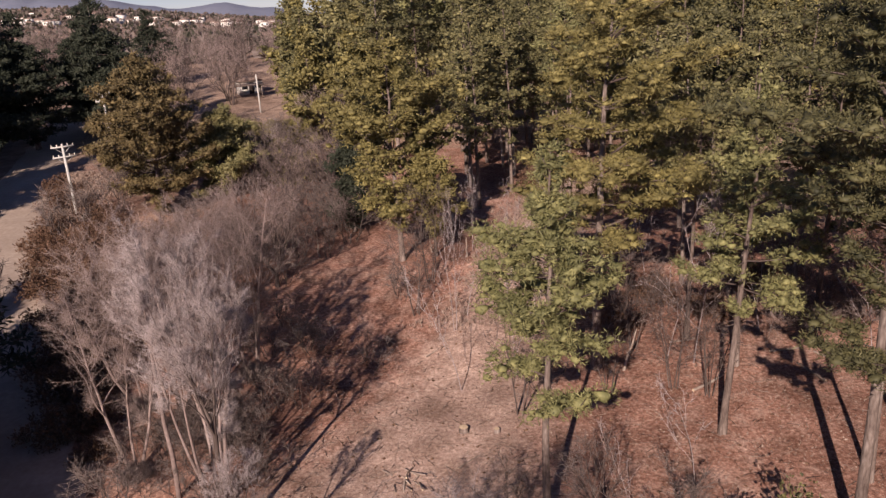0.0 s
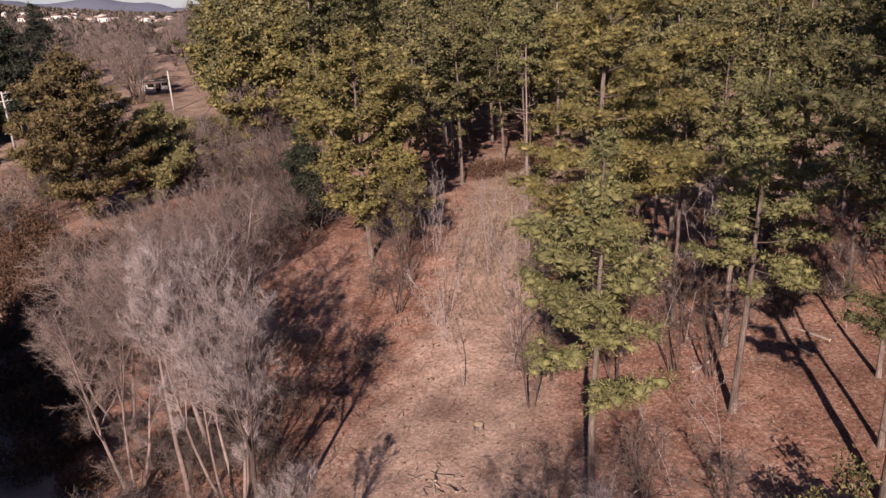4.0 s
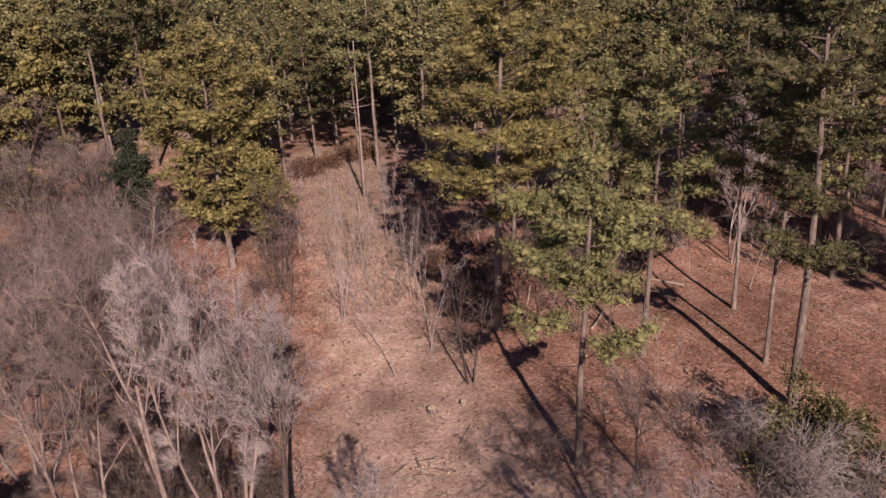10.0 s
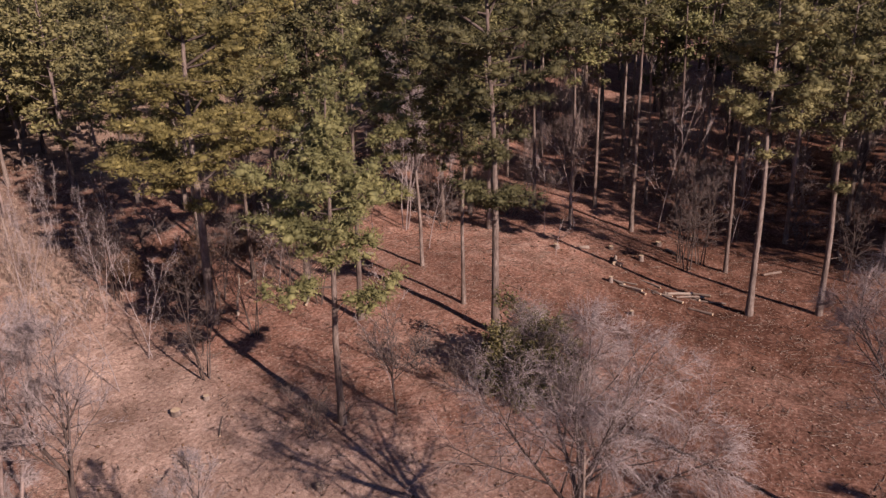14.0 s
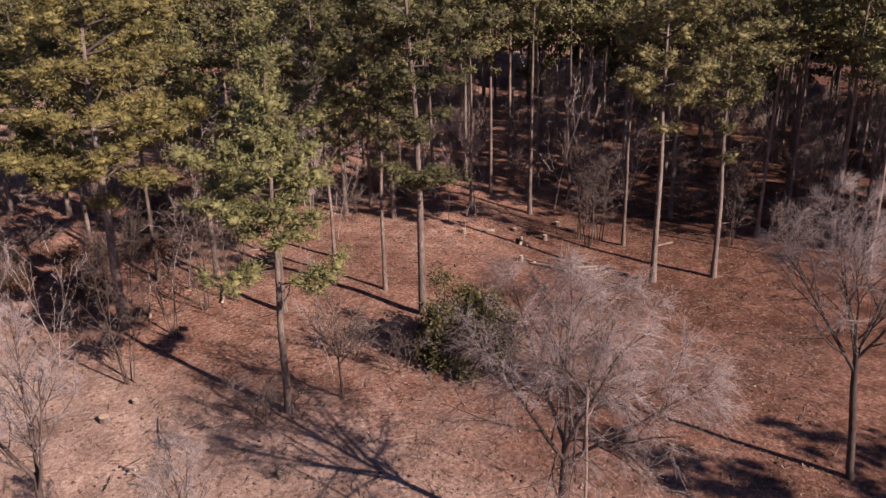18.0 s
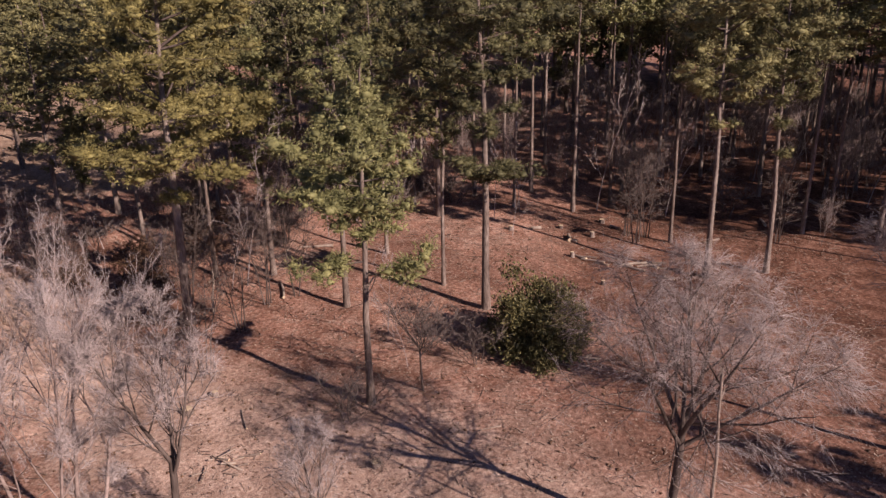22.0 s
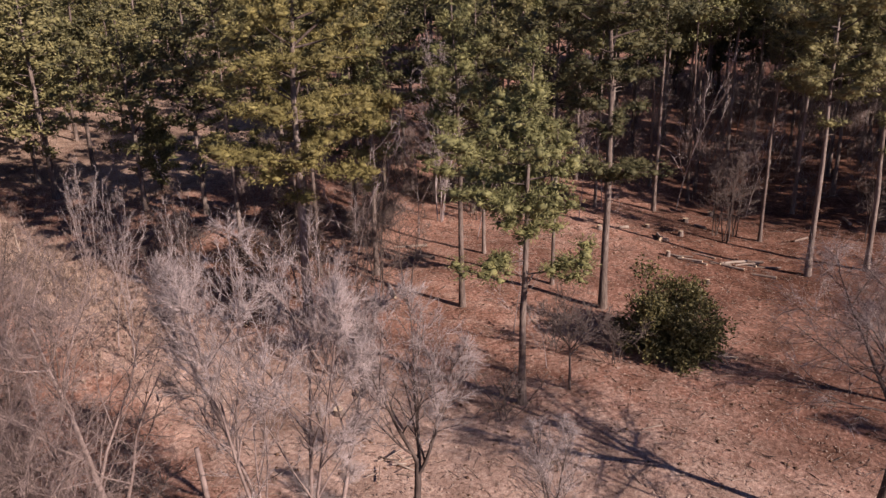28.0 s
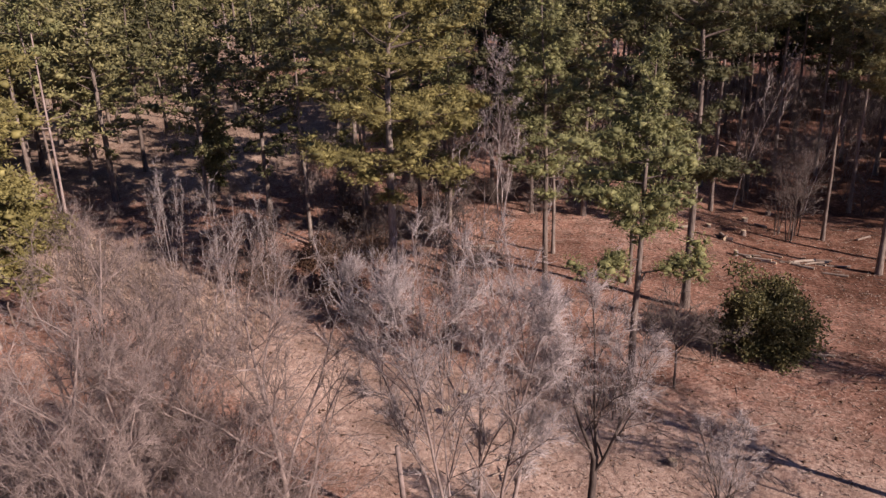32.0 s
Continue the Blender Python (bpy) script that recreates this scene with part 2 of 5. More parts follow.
# ---- mesh building ----
def mesh(name, parts, mat, smooth=False, extra=None):
    """One mesh from pairs of (points, triangles); extra: more pairs, with their own material."""
    vs, ts, base, slots = [], [], 0, []
    for k, group in enumerate((parts, extra[0] if extra else ())):
        for v, t in group:
            if len(v):
                vs.append(np.asarray(v, float).reshape(-1, 3))
                ts.append(np.asarray(t, int).reshape(-1, 3) + base)
                base += len(vs[-1])
                slots.append(np.full(len(ts[-1]), k))
    v, t = np.concatenate(vs), np.concatenate(ts)
    me = bpy.data.meshes.new(name)
    me.vertices.add(len(v))
    me.vertices.foreach_set("co", v.astype(np.float32).ravel())
    me.loops.add(3 * len(t))
    me.loops.foreach_set("vertex_index", t.astype(np.int32).ravel())
    me.polygons.add(len(t))
    me.polygons.foreach_set("loop_start", np.arange(0, 3 * len(t), 3, dtype=np.int32))
    if smooth:
        me.polygons.foreach_set("use_smooth", np.ones(len(t), bool))
    me.materials.append(mat)
    if extra:
        me.materials.append(extra[1])
        me.polygons.foreach_set("material_index", np.concatenate(slots).astype(np.int32))
    me.update(calc_edges=True)
    return me


def part(name, me, parent, label=""):
    ob = new(name, me)
    ob.parent = parent
    return tagged(ob, label) if label else ob


def unit(v):
    v = np.asarray(v, float)
    return v / np.maximum(np.linalg.norm(v, axis=-1, keepdims=True), 1e-9)


def tube(pts, radii, n=6, cap=False):
    pts, radii = np.asarray(pts, float), np.asarray(radii, float)
    d = unit(np.gradient(pts, axis=0))
    ref = np.where(np.abs(d[:, 2:3]) > 0.9, np.array([[1.0, 0, 0]]), np.array([[0, 0, 1.0]]))
    ref = np.repeat(ref[:1], len(d), 0)
    a = unit(np.cross(d, ref))
    b = np.cross(d, a)
    ang = np.arange(n) * 2 * math.pi / n
    v = pts[:, None] + radii[:, None, None] * (np.cos(ang)[None, :, None] * a[:, None] + np.sin(ang)[None, :, None] * b[:, None])
    m = len(pts)
    i, j = np.meshgrid(np.arange(m - 1), np.arange(n), indexing="ij")
    q = np.stack([i * n + j, i * n + (j + 1) % n, (i + 1) * n + (j + 1) % n, (i + 1) * n + j], -1).reshape(-1, 4)
    t = np.concatenate([q[:, [0, 1, 2]], q[:, [0, 2, 3]]])
    v = v.reshape(-1, 3)
    if cap:
        k = np.arange(n)
        t = np.concatenate([t, np.stack([np.full(n, len(v)), (k + 1) % n, k], 1), np.stack([np.full(n, len(v) + 1), (m - 1) * n + k, (m - 1) * n + (k + 1) % n], 1)])
        v = np.concatenate([v, pts[:1], pts[-1:]])
    return v, t


def spikes(p0, p1, r):
    """Thin three-sided twigs from p0 to p1."""
    p0, p1 = np.asarray(p0, float).reshape(-1, 3), np.asarray(p1, float).reshape(-1, 3)
    if not len(p0):
        return np.zeros((0, 3)), np.zeros((0, 3), int)
    r = np.broadcast_to(np.asarray(r, float), (len(p0),))[:, None]
    d = unit(p1 - p0)
    a = unit(np.cross(d, np.where(np.abs(d[:, 2:3]) > 0.9, [[1.0, 0, 0]], [[0, 0, 1.0]])))
    b = np.cross(d, a)
    v = np.stack([p0 + r * a, p0 + r * (-0.5 * a + 0.866 * b), p0 + r * (-0.5 * a - 0.866 * b), p1], 1).reshape(-1, 3)
    k = 4 * np.arange(len(p0))[:, None]
    t = np.concatenate([k + [0, 1, 3], k + [1, 2, 3], k + [2, 0, 3]])
    return v, t


def tufts(rng, c, d, k, length, width, open_=0.8, lay=1.5):
    """Bundles of k needles at the points c, opening round the directions d; with a small lay their flat sides face outwards."""
    c, d = np.asarray(c, float), unit(d)
    c, d = np.repeat(c, k, 0), np.repeat(d, k, 0)
    w = unit(d + open_ * rng.normal(size=(len(c), 3)))
    s = unit(np.cross(w, d + lay * rng.normal(size=(len(c), 3)))) * width * rng.uniform(0.7, 1.3, (len(c), 1))
    tip = c + w * length * rng.uniform(0.7, 1.25, (len(c), 1))
    mid = c * 0.45 + tip * 0.55
    v = np.stack([c, mid + s, tip, mid - s], 1).reshape(-1, 3)
    i = 4 * np.arange(len(c))[:, None]
    return v, np.concatenate([i + [0, 1, 2], i + [0, 2, 3]])


# ---- pines ----
GOLDEN = (1 + 5 ** 0.5) / 2
ICO = unit([(-1, GOLDEN, 0), (1, GOLDEN, 0), (-1, -GOLDEN, 0), (1, -GOLDEN, 0), (0, -1, GOLDEN), (0, 1, GOLDEN), (0, -1, -GOLDEN), (0, 1, -GOLDEN), (GOLDEN, 0, -1), (GOLDEN, 0, 1), (-GOLDEN, 0, -1), (-GOLDEN, 0, 1)])
ICO_FACES = np.array([(0, 11, 5), (0, 5, 1), (0, 1, 7), (0, 7, 10), (0, 10, 11), (1, 5, 9), (5, 11, 4), (11, 10, 2), (10, 7, 6), (7, 1, 8), (3, 9, 4), (3, 4, 2), (3, 2, 6), (3, 6, 8), (3, 8, 9), (4, 9, 5), (2, 4, 11), (6, 2, 10), (8, 6, 7), (9, 8, 1)])


def clumps(rng, c, r, flat):
    """The dense hearts of the plumes: rough lumps, which the needles cover."""
    c, r = np.asarray(c, float), np.asarray(r, float)
    v = c[:, None] + ICO[None] * rng.uniform(0.35, 1.25, (len(c), 12, 1)) * r[:, None, None] * np.array([1, 1, flat])
    t = ICO_FACES[None] + 12 * np.arange(len(c))[:, None, None]
    return v.reshape(-1, 3), t.reshape(-1, 3)


def pine_meshes(seed, h, low, reach, girth, lean=(0.0, 0.0), puff=26, blade=(0.2, 0.019), sprays=(), peak=0.3, mat=None, ascend=0.3, stubs=10, limbs=False, fill_=1.25, tier=1.4, arms=4.4, flat=0.62, plump=1.4, waist=None):
    """Trunk, limbs in uneven tiers and a crown of needle plumes. limbs: a mesh for each limb; else they are joined with the crown.
    puff: needle blades in a plume; blade: length and half width of one; waist: (height, factor) above which the limbs are shorter."""
    rng = np.random.default_rng(seed)
    n = 12
    u = np.linspace(0, 1, n)
    wob = np.cumsum(rng.normal(0, 0.10, (n, 2)), 0) * u[:, None]
    spine = np.stack([lean[0] * u + wob[:, 0], lean[1] * u + wob[:, 1], u * h], 1)
    rad = girth * (1 - 0.88 * u) + 0.012
    rad[0] *= 1.35
    spine[0, 2] = -0.5
    trunk = [tube(spine, rad, 9 if limbs else 6)]

    def at(z):
        return np.array([np.interp(z, spine[:, 2], spine[:, k]) for k in range(3)])

    made, cc, cd, hc, hr = [], [], [], [], []

    def plume(c, r):
        count = max(4, int(puff * (r / 0.36) ** 1.4 * rng.uniform(0.8, 1.2)))
        q = unit(rng.normal(size=(count, 3)) + [0, 0, 0.3]) * rng.uniform(0.15, 1, (count, 1)) ** 0.5
        q[:, 2] *= flat
        cc.append(c + q * r)
        hc.append(c)
        hr.append(r * 0.6)
        cd.append(q * [1, 1, 1.4 / flat * 0.5])

    def branch(p0, az, elev, length, spread=1.0):
        wood = []
        d = np.array([math.cos(az) * math.cos(elev), math.sin(az) * math.cos(elev), math.sin(elev)])
        k = 5 if limbs else 3
        pts = [p0]
        for i in range(k):
            d = unit(d + rng.normal(0, 0.10, 3) + np.array([0, 0, 0.07]))
            pts.append(pts[-1] + d * length / k)
        pts = np.array(pts)
        wood.append(tube(pts, np.linspace(0.014 + 0.011 * length, 0.01, k + 1), 4 if limbs else 3))
        side = unit(np.cross(d, [0, 0, 1.0]))
        for j in range(max(3, int(round(length * fill_ * spread * 3.2)))):
            f = rng.uniform(0.3, 1.0) if j else 1.0
            i = min(int(f * k), k - 1)
            base = pts[i] + (pts[i + 1] - pts[i]) * (f * k - i)
            off = side * rng.normal(0, 0.2) * length * f * spread + np.array([0, 0, rng.normal(0.1, 0.13)])
            if np.linalg.norm(off) > 0.25:
                wood.append(spikes(base[None], (base + off)[None], 0.022))
            plume(base + off, plump * (0.2 + 0.04 * min(length, 4)) * rng.uniform(0.6, 1.35))
        made.append(wood)

    lop = rng.uniform(0, 6.28)
    z = low
    while z < h - 0.5:
        v = (z - low) / (h - low)
        prof = (v / peak) ** 0.5 if v < peak else ((1 - v) / (1 - peak)) ** 0.7
        cut = 1.0 if waist is None or z < waist[0] else waist[1]
        strong = rng.uniform(0.65, 1.1)
        count = int(arms * (0.8 if v > 0.8 else 1) + rng.uniform(0, 1))
        a0 = rng.uniform(0, 6.28)
        for i in range(count):
            az = a0 + 6.283 * i / count + rng.normal(0, 0.25)
            length = max(0.45, reach * max(0.12, prof) * strong * cut * rng.uniform(0.6, 1.12) * (1 + 0.2 * math.cos(az - lop)))
            branch(at(z + rng.normal(0, 0.16)), az, ascend * (0.1 + 1.9 * v) + rng.normal(0, 0.13), length)
        z += tier * rng.uniform(0.7, 1.3) * (1 - 0.35 * v)
    for k in range(3):
        plume(at(h) + [0, 0, 0.12 - 0.3 * k], 0.28 + 0.07 * k)
    for dx, dy, z, s in sprays:
        branch(at(z - 0.4), math.atan2(dy, dx), 0.1, math.hypot(dx, dy), s * 1.3)
    stub = []
    for i in range(stubs):
        a, ln, p = rng.uniform(0, 6.28), rng.uniform(0.2, 1.3), at(rng.uniform(0.25 * low, low * 1.05))
        stub.append(spikes(p[None], (p + [math.cos(a) * ln, math.sin(a) * ln, rng.uniform(-0.25, 0.3)])[None], 0.025))
    needle = tufts(rng, np.concatenate(cc), np.concatenate(cd), 2, blade[0], blade[1], 0.95, 0.3)
    heart = clumps(rng, hc, hr, flat)
    tm = mesh("trunk", trunk + stub, BARK, True)
    if limbs:
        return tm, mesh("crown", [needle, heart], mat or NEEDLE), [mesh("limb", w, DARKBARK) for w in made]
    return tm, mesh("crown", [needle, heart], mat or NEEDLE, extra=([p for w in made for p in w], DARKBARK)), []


def tree(name, meshes, x, y, label, category, group, turn=0.0, scale=1.0):
    """A tree from (trunk, crown, limbs); the limbs sit on the trunk."""
    ob = new(name)
    trunk = part("trunk", meshes[0], ob)
    tagged(part("crown", meshes[1], ob), kind="stuff")
    for me in meshes[2]:
        part("limb", me, trunk)
    ob.matrix_world = Matrix.LocRotScale((x, y, float(gz(x, y))), Euler((0, 0, turn)), (scale, scale, scale))
    return tagged(ob, label, category, group)


def again(ob, x, y, turn=0.0, scale=1.0, wide=1.0, group=""):
    c = copy_thing(ob, Matrix.Identity(4))
    c.matrix_basis = Matrix.LocRotScale((x, y, float(gz(x, y))), Euler((0, 0, turn)), (scale * wide, scale * wide, scale))
    return tagged(c, group=group)


# ---- bare trees ----
def bare_meshes(seed, h, stems, spread, girth, n0=1.4, n1=1.0, twigs=2, mat=None, up=0.12, lean=(0, 0), fine=0.0095, twig_len=0.6, first=0.25, droop=0.0, far=False, wide=(0.35, 0.95), limbs=True, bark=None, span=None, wob=0.15):
    """Leafless broadleaf tree, h high and span wide: stems, their limbs, and a crown of branchlets and twigs."""
    rng = np.random.default_rng(seed)
    stem, limb, thin, a0, a1, ar = [], [], [], [], [], []

    def twig(p, d, k, seg):
        w = unit(d + rng.normal(0, 0.75, (k, 3)) + [0, 0, 0.1 - droop])
        o = p - d * rng.uniform(0, seg, (k, 1))
        ln = twig_len * rng.uniform(0.4, 1.4, (k, 1))
        m = o + w * ln * 0.6
        w2 = unit(w + rng.normal(0, 0.35, (k, 3)) + [0, 0, 0.1 - 2.2 * droop])
        q = m + w2 * ln * 0.7
        a0.extend(o), a1.extend(m + w2 * ln * 0.1), ar.extend([fine] * k)
        a0.extend(m), a1.extend(q), ar.extend([fine * 0.75] * k)
        if far:
            return
        for j in range(k):
            w3 = unit(w[j] + rng.normal(0, 0.55, (2, 3)) - [0, 0, 1.5 * droop])
            s = o[j] + (m[j] - o[j]) * rng.uniform(0.3, 0.9, (2, 1))
            a0.extend(s), a1.extend(s + w3 * ln[j] * rng.uniform(0.4, 0.9, (2, 1))), ar.extend([fine * 0.65] * 2)

    def grow(p, d, length, r, level):
        k = (7, 4, 3)[level]
        pts, rr = [p], [r]
        for i in range(k):
            d = unit(d + rng.normal(0, wob + 0.08 * level, 3) + [0, 0, up - droop * level * 0.5])
            p = p + d * length / k
            f = (i + 1) / k
            pts.append(p), rr.append(r * (1 - 0.78 * f))
            if level < 2 and f > (first if level == 0 else 0.2):
                for c in range(int((n0, n1)[level] + rng.uniform(0, 1))):
                    ang = rng.uniform(*wide)
                    s = unit(np.cross(d, rng.normal(size=3)))
                    grow(p, unit(d * math.cos(ang) + s * math.sin(ang)), length * rng.uniform(0.32, 0.62) * (1.15 - 0.5 * f), rr[-1] * 0.5, level + 1)
            if level == 2 or (level == 1 and f > 0.45):
                twig(p, d, twigs, length / k)
        (stem, limb, thin)[level].append(tube(pts, np.maximum(rr, fine), (7, 4, 3)[level] if not far else 3))
        twig(p, d, twigs + 1, 0.15 * length)

    for i in range(stems):
        a = 6.283 * (i + rng.uniform(0, 0.6)) / stems
        e = spread * rng.uniform(0.3, 1.1) if stems > 1 else 0.05
        d = unit([math.cos(a) * e + lean[0], math.sin(a) * e + lean[1], 1])
        p = np.array([math.cos(a) * 0.12 * (stems > 1), math.sin(a) * 0.12 * (stems > 1), -0.25])
        grow(p, d, h * rng.uniform(0.66, 0.86), girth * rng.uniform(0.7, 1.1), 0)
    m = mat or TWIG
    dark = bark or m
    tips = np.array(a1)
    sz = h / np.percentile(tips[:, 2], 99)
    sx = sz if span is None else span / 2 / np.percentile(np.hypot(tips[:, 0], tips[:, 1]), 93)
    fit = np.array([sx, sx, sz])
    stem, limb, thin = [[(v * fit, t) for v, t in g] for g in (stem, limb, thin)]
    a0, a1 = np.array(a0) * fit, tips * fit
    sm_, crown = [mesh("stem", [s], dark, True) for s in stem], [spikes(a0, a1, ar)]
    if limbs:
        return sm_, mesh("crown", crown, m, extra=(thin, dark)), [mesh("limb", [w], dark) for w in limb]
    return sm_, mesh("crown", crown, m, extra=(limb + thin, dark)), []


def limbed_meshes(seed, h, span, stems=4, girth=0.13, trunk=0.0, vase=0.3, low=0.3, first=0.3, n1=7, n2=7, n3=7, mat=None, bark=None, fine=0.008, twig=0.5, droop=0.0, lean=(0.0, 0.0), rise=0.2, limbs=True, whips=2, wide=(0.45, 0.9)):
    """Leafless tree whose branches fill a rounded crown: stems (on a trunk, if it has one) > limbs > branches > twigs. lean: shift of the crown for each metre of height."""
    rng = np.random.default_rng(seed)
    m, wood = mat or TWIG, bark or mat or TWIG
    half = np.array([span / 2, span / 2, h * (1 - low) / 2])
    mid = np.array([lean[0] * h * 0.6, lean[1] * h * 0.6, h * (1 + low) / 2])
    bole, limb, thin, a0, a1, ar = [], [], [], [], [], []

    def room(p, d):
        q, e = (p - mid) / half, d / half
        a, b, c = e @ e, q @ e, q @ q - 1
        k = b * b - a * c
        return max((-b + math.sqrt(k)) / a, 0.3) if k > 0 else 0.5

    def line(p, d, length, k, wob, lift):
        pts = [p]
        for _ in range(k):
            d = unit(d + rng.normal(0, wob, 3) + [0, 0, lift])
            pts.append(pts[-1] + d * length / k)
        return np.array(pts)

    def along(pts, f):
        x = f * (len(pts) - 1)
        i = min(int(x), len(pts) - 2)
        return pts[i] + (pts[i + 1] - pts[i]) * (x - i), unit(pts[i + 1] - pts[i])

    def side(d, turn, angle, lift):
        a = unit(np.cross(d, [0.31, 0.2, 0.93] if abs(d[2]) < 0.9 else [1.0, 0.1, 0]))
        b = np.cross(d, a)
        return unit(d * math.cos(angle) + (a * math.cos(turn) + b * math.sin(turn)) * math.sin(angle) + [0, 0, lift])

    def whisk(pts, k):
        f = rng.uniform(0.1, 1.0, k) * (len(pts) - 1)
        i = np.minimum(f.astype(int), len(pts) - 2)
        seg = pts[i + 1] - pts[i]
        o = pts[i] + seg * (f - i)[:, None]
        ln = twig * rng.uniform(0.45, 1.3, (k, 1))
        w = unit(unit(seg) + rng.normal(0, 0.5, (k, 3)) + [0, 0, 0.12 - droop])
        c = o + w * ln * 0.5
        w2 = unit(w + rng.normal(0, 0.25, (k, 3)) + [0, 0, 0.08 - 1.6 * droop])
        a0.extend(o), a1.extend(c + w2 * ln * 0.06), ar.extend([fine] * k)
        a0.extend(c), a1.extend(c + w2 * ln * 0.55), ar.extend([fine * 0.8] * k)
        for _ in range(whips):
            b = o + (c - o) * rng.uniform(0.2, 1.0, (k, 1))
            w3 = unit(w + rng.normal(0, 0.5, (k, 3)) + [0, 0, -1.4 * droop])
            a0.extend(b), a1.extend(b + w3 * ln * rng.uniform(0.3, 0.7, (k, 1))), ar.extend([fine * 0.7] * k)

    def spray(pts, r, n, length, f0, level):
        turn = rng.uniform(0, 6.28)
        for f in np.linspace(f0, 0.97, n):
            f = min(0.98, f + rng.normal(0, 0.03))
            p, d = along(pts, f)
            turn += 2.4 + rng.normal(0, 0.3)
            w = side(d, turn, rng.uniform(*wide), rise if level == 1 else rise * 0.5 - 0.3 * droop)
            ln = max(0.35, min(room(p, w) * rng.uniform(0.8, 1.0), length * rng.uniform(0.4, 0.68) * (1.2 - 0.55 * f)))
            rr = max(fine * 1.3, r * (1 - 0.78 * f) * rng.uniform(0.5, 0.68))
            if level == 1:
                b = line(p, w, ln, 5, 0.09, 0.03 - 0.05 * droop)
                limb.append(tube(b, np.linspace(rr, max(fine, rr * 0.25), 6), 5))
                spray(b, rr, n2, ln, 0.22, 2)
                whisk(b[2:], n3)
            else:
                b = line(p, w, ln, 3, 0.13, 0.02 - 0.1 * droop)
                thin.append(tube(b, np.linspace(rr, fine, 4), 3))
                whisk(b, n3)

    top = np.array([0.0, 0.0, -0.3])
    if trunk:
        b = line(top, unit([lean[0], lean[1], 1.0]), trunk + 0.3, 7, 0.045, 0.05)
        bole.append(tube(b, girth * np.linspace(1.15, 0.78, 8), 8))
        top = b[-1]
    for i in range(stems):
        a = 6.283 * (i + rng.uniform(0, 0.55)) / stems
        e = vase * (rng.uniform(0.6, 1.15) if i or not trunk else 0.25)
        d = unit([math.cos(a) * math.sin(e) + lean[0], math.sin(a) * math.sin(e) + lean[1], math.cos(e)])
        p = along(b, rng.uniform(0.8, 1.0))[0] if trunk else top + np.array([math.cos(a), math.sin(a), 0]) * 0.16
        b2 = line(p, d, room(p, d) * rng.uniform(0.86, 0.98), 8, 0.05, 0.02)
        r = girth * (0.62 if trunk else 1.0) * rng.uniform(0.75, 1.1)
        (limb if trunk else bole).append(tube(b2, r * np.linspace(1.0, 0.16, 9), 6))
        spray(b2, r, n1, np.linalg.norm(b2[-1] - b2[0]), first if not trunk else 0.12, 1)
        spray(b2[4:], r * 0.5, n2, 0.45 * np.linalg.norm(b2[-1] - b2[0]), 0.1, 2)
    crown = [spikes(np.array(a0), np.array(a1), ar)]
    low_ = [mesh("stem", [v], wood, True) for v in bole]
    if limbs:
        return low_, mesh("crown", crown, m, extra=(thin, wood)), [mesh("limb", [v], wood) for v in limb]
    return low_, mesh("crown", crown, m, extra=(limb + thin, wood)), []


def leafless(name, meshes, x, y, label, category="tree", group="bare trees"):
    ob = new(name)
    for me in meshes[0]:
        st = part("trunk" if len(meshes[0]) == 1 else "stem", me, ob)
    for me in meshes[2]:
        part("limb", me, ob)
    tagged(part("crown", meshes[1], ob), kind="stuff")
    ob.location = (x, y, float(gz(x, y)))
    return tagged(ob, label, category, group)


# ---- ground ----
def sm(a, b, v):
    u = np.clip((v - a) / (b - a), 0, 1)
    return u * u * (3 - 2 * u)


def gz(x, y):
    """Height of the ground: nearly flat, rising to the north and falling a little to the south-east."""
    x, y = np.asarray(x, float), np.asarray(y, float)
    z = 2.0 * sm(36, 56, y) + 0.035 * np.minimum(np.maximum(y - 60, 0), 140) - 1.3 * sm(6, 24, x) * (1 - sm(14, 32, y))
    z = z + 3.0 * sm(40, 140, x) * sm(-40, 60, y)
    west = 1 - sm(-0.5, -0.1, x / np.maximum(y, 1))
    z = z + (0.039 * west - 0.017) * np.clip(y - 220, 0, 2600)
    return z + 0.05 * (np.sin(0.9 * x + 0.4 * y) * np.sin(0.7 * y - 0.3 * x) + 0.6 * np.sin(2.1 * x + 1) * np.sin(1.9 * y))


def road_x(y):
    return np.interp(y, [-60, -20, 0, 29, 40, 55, 66, 88, 108, 160], [30, 8, -3, -20, -26, -33, -39, -47, -53, -66])


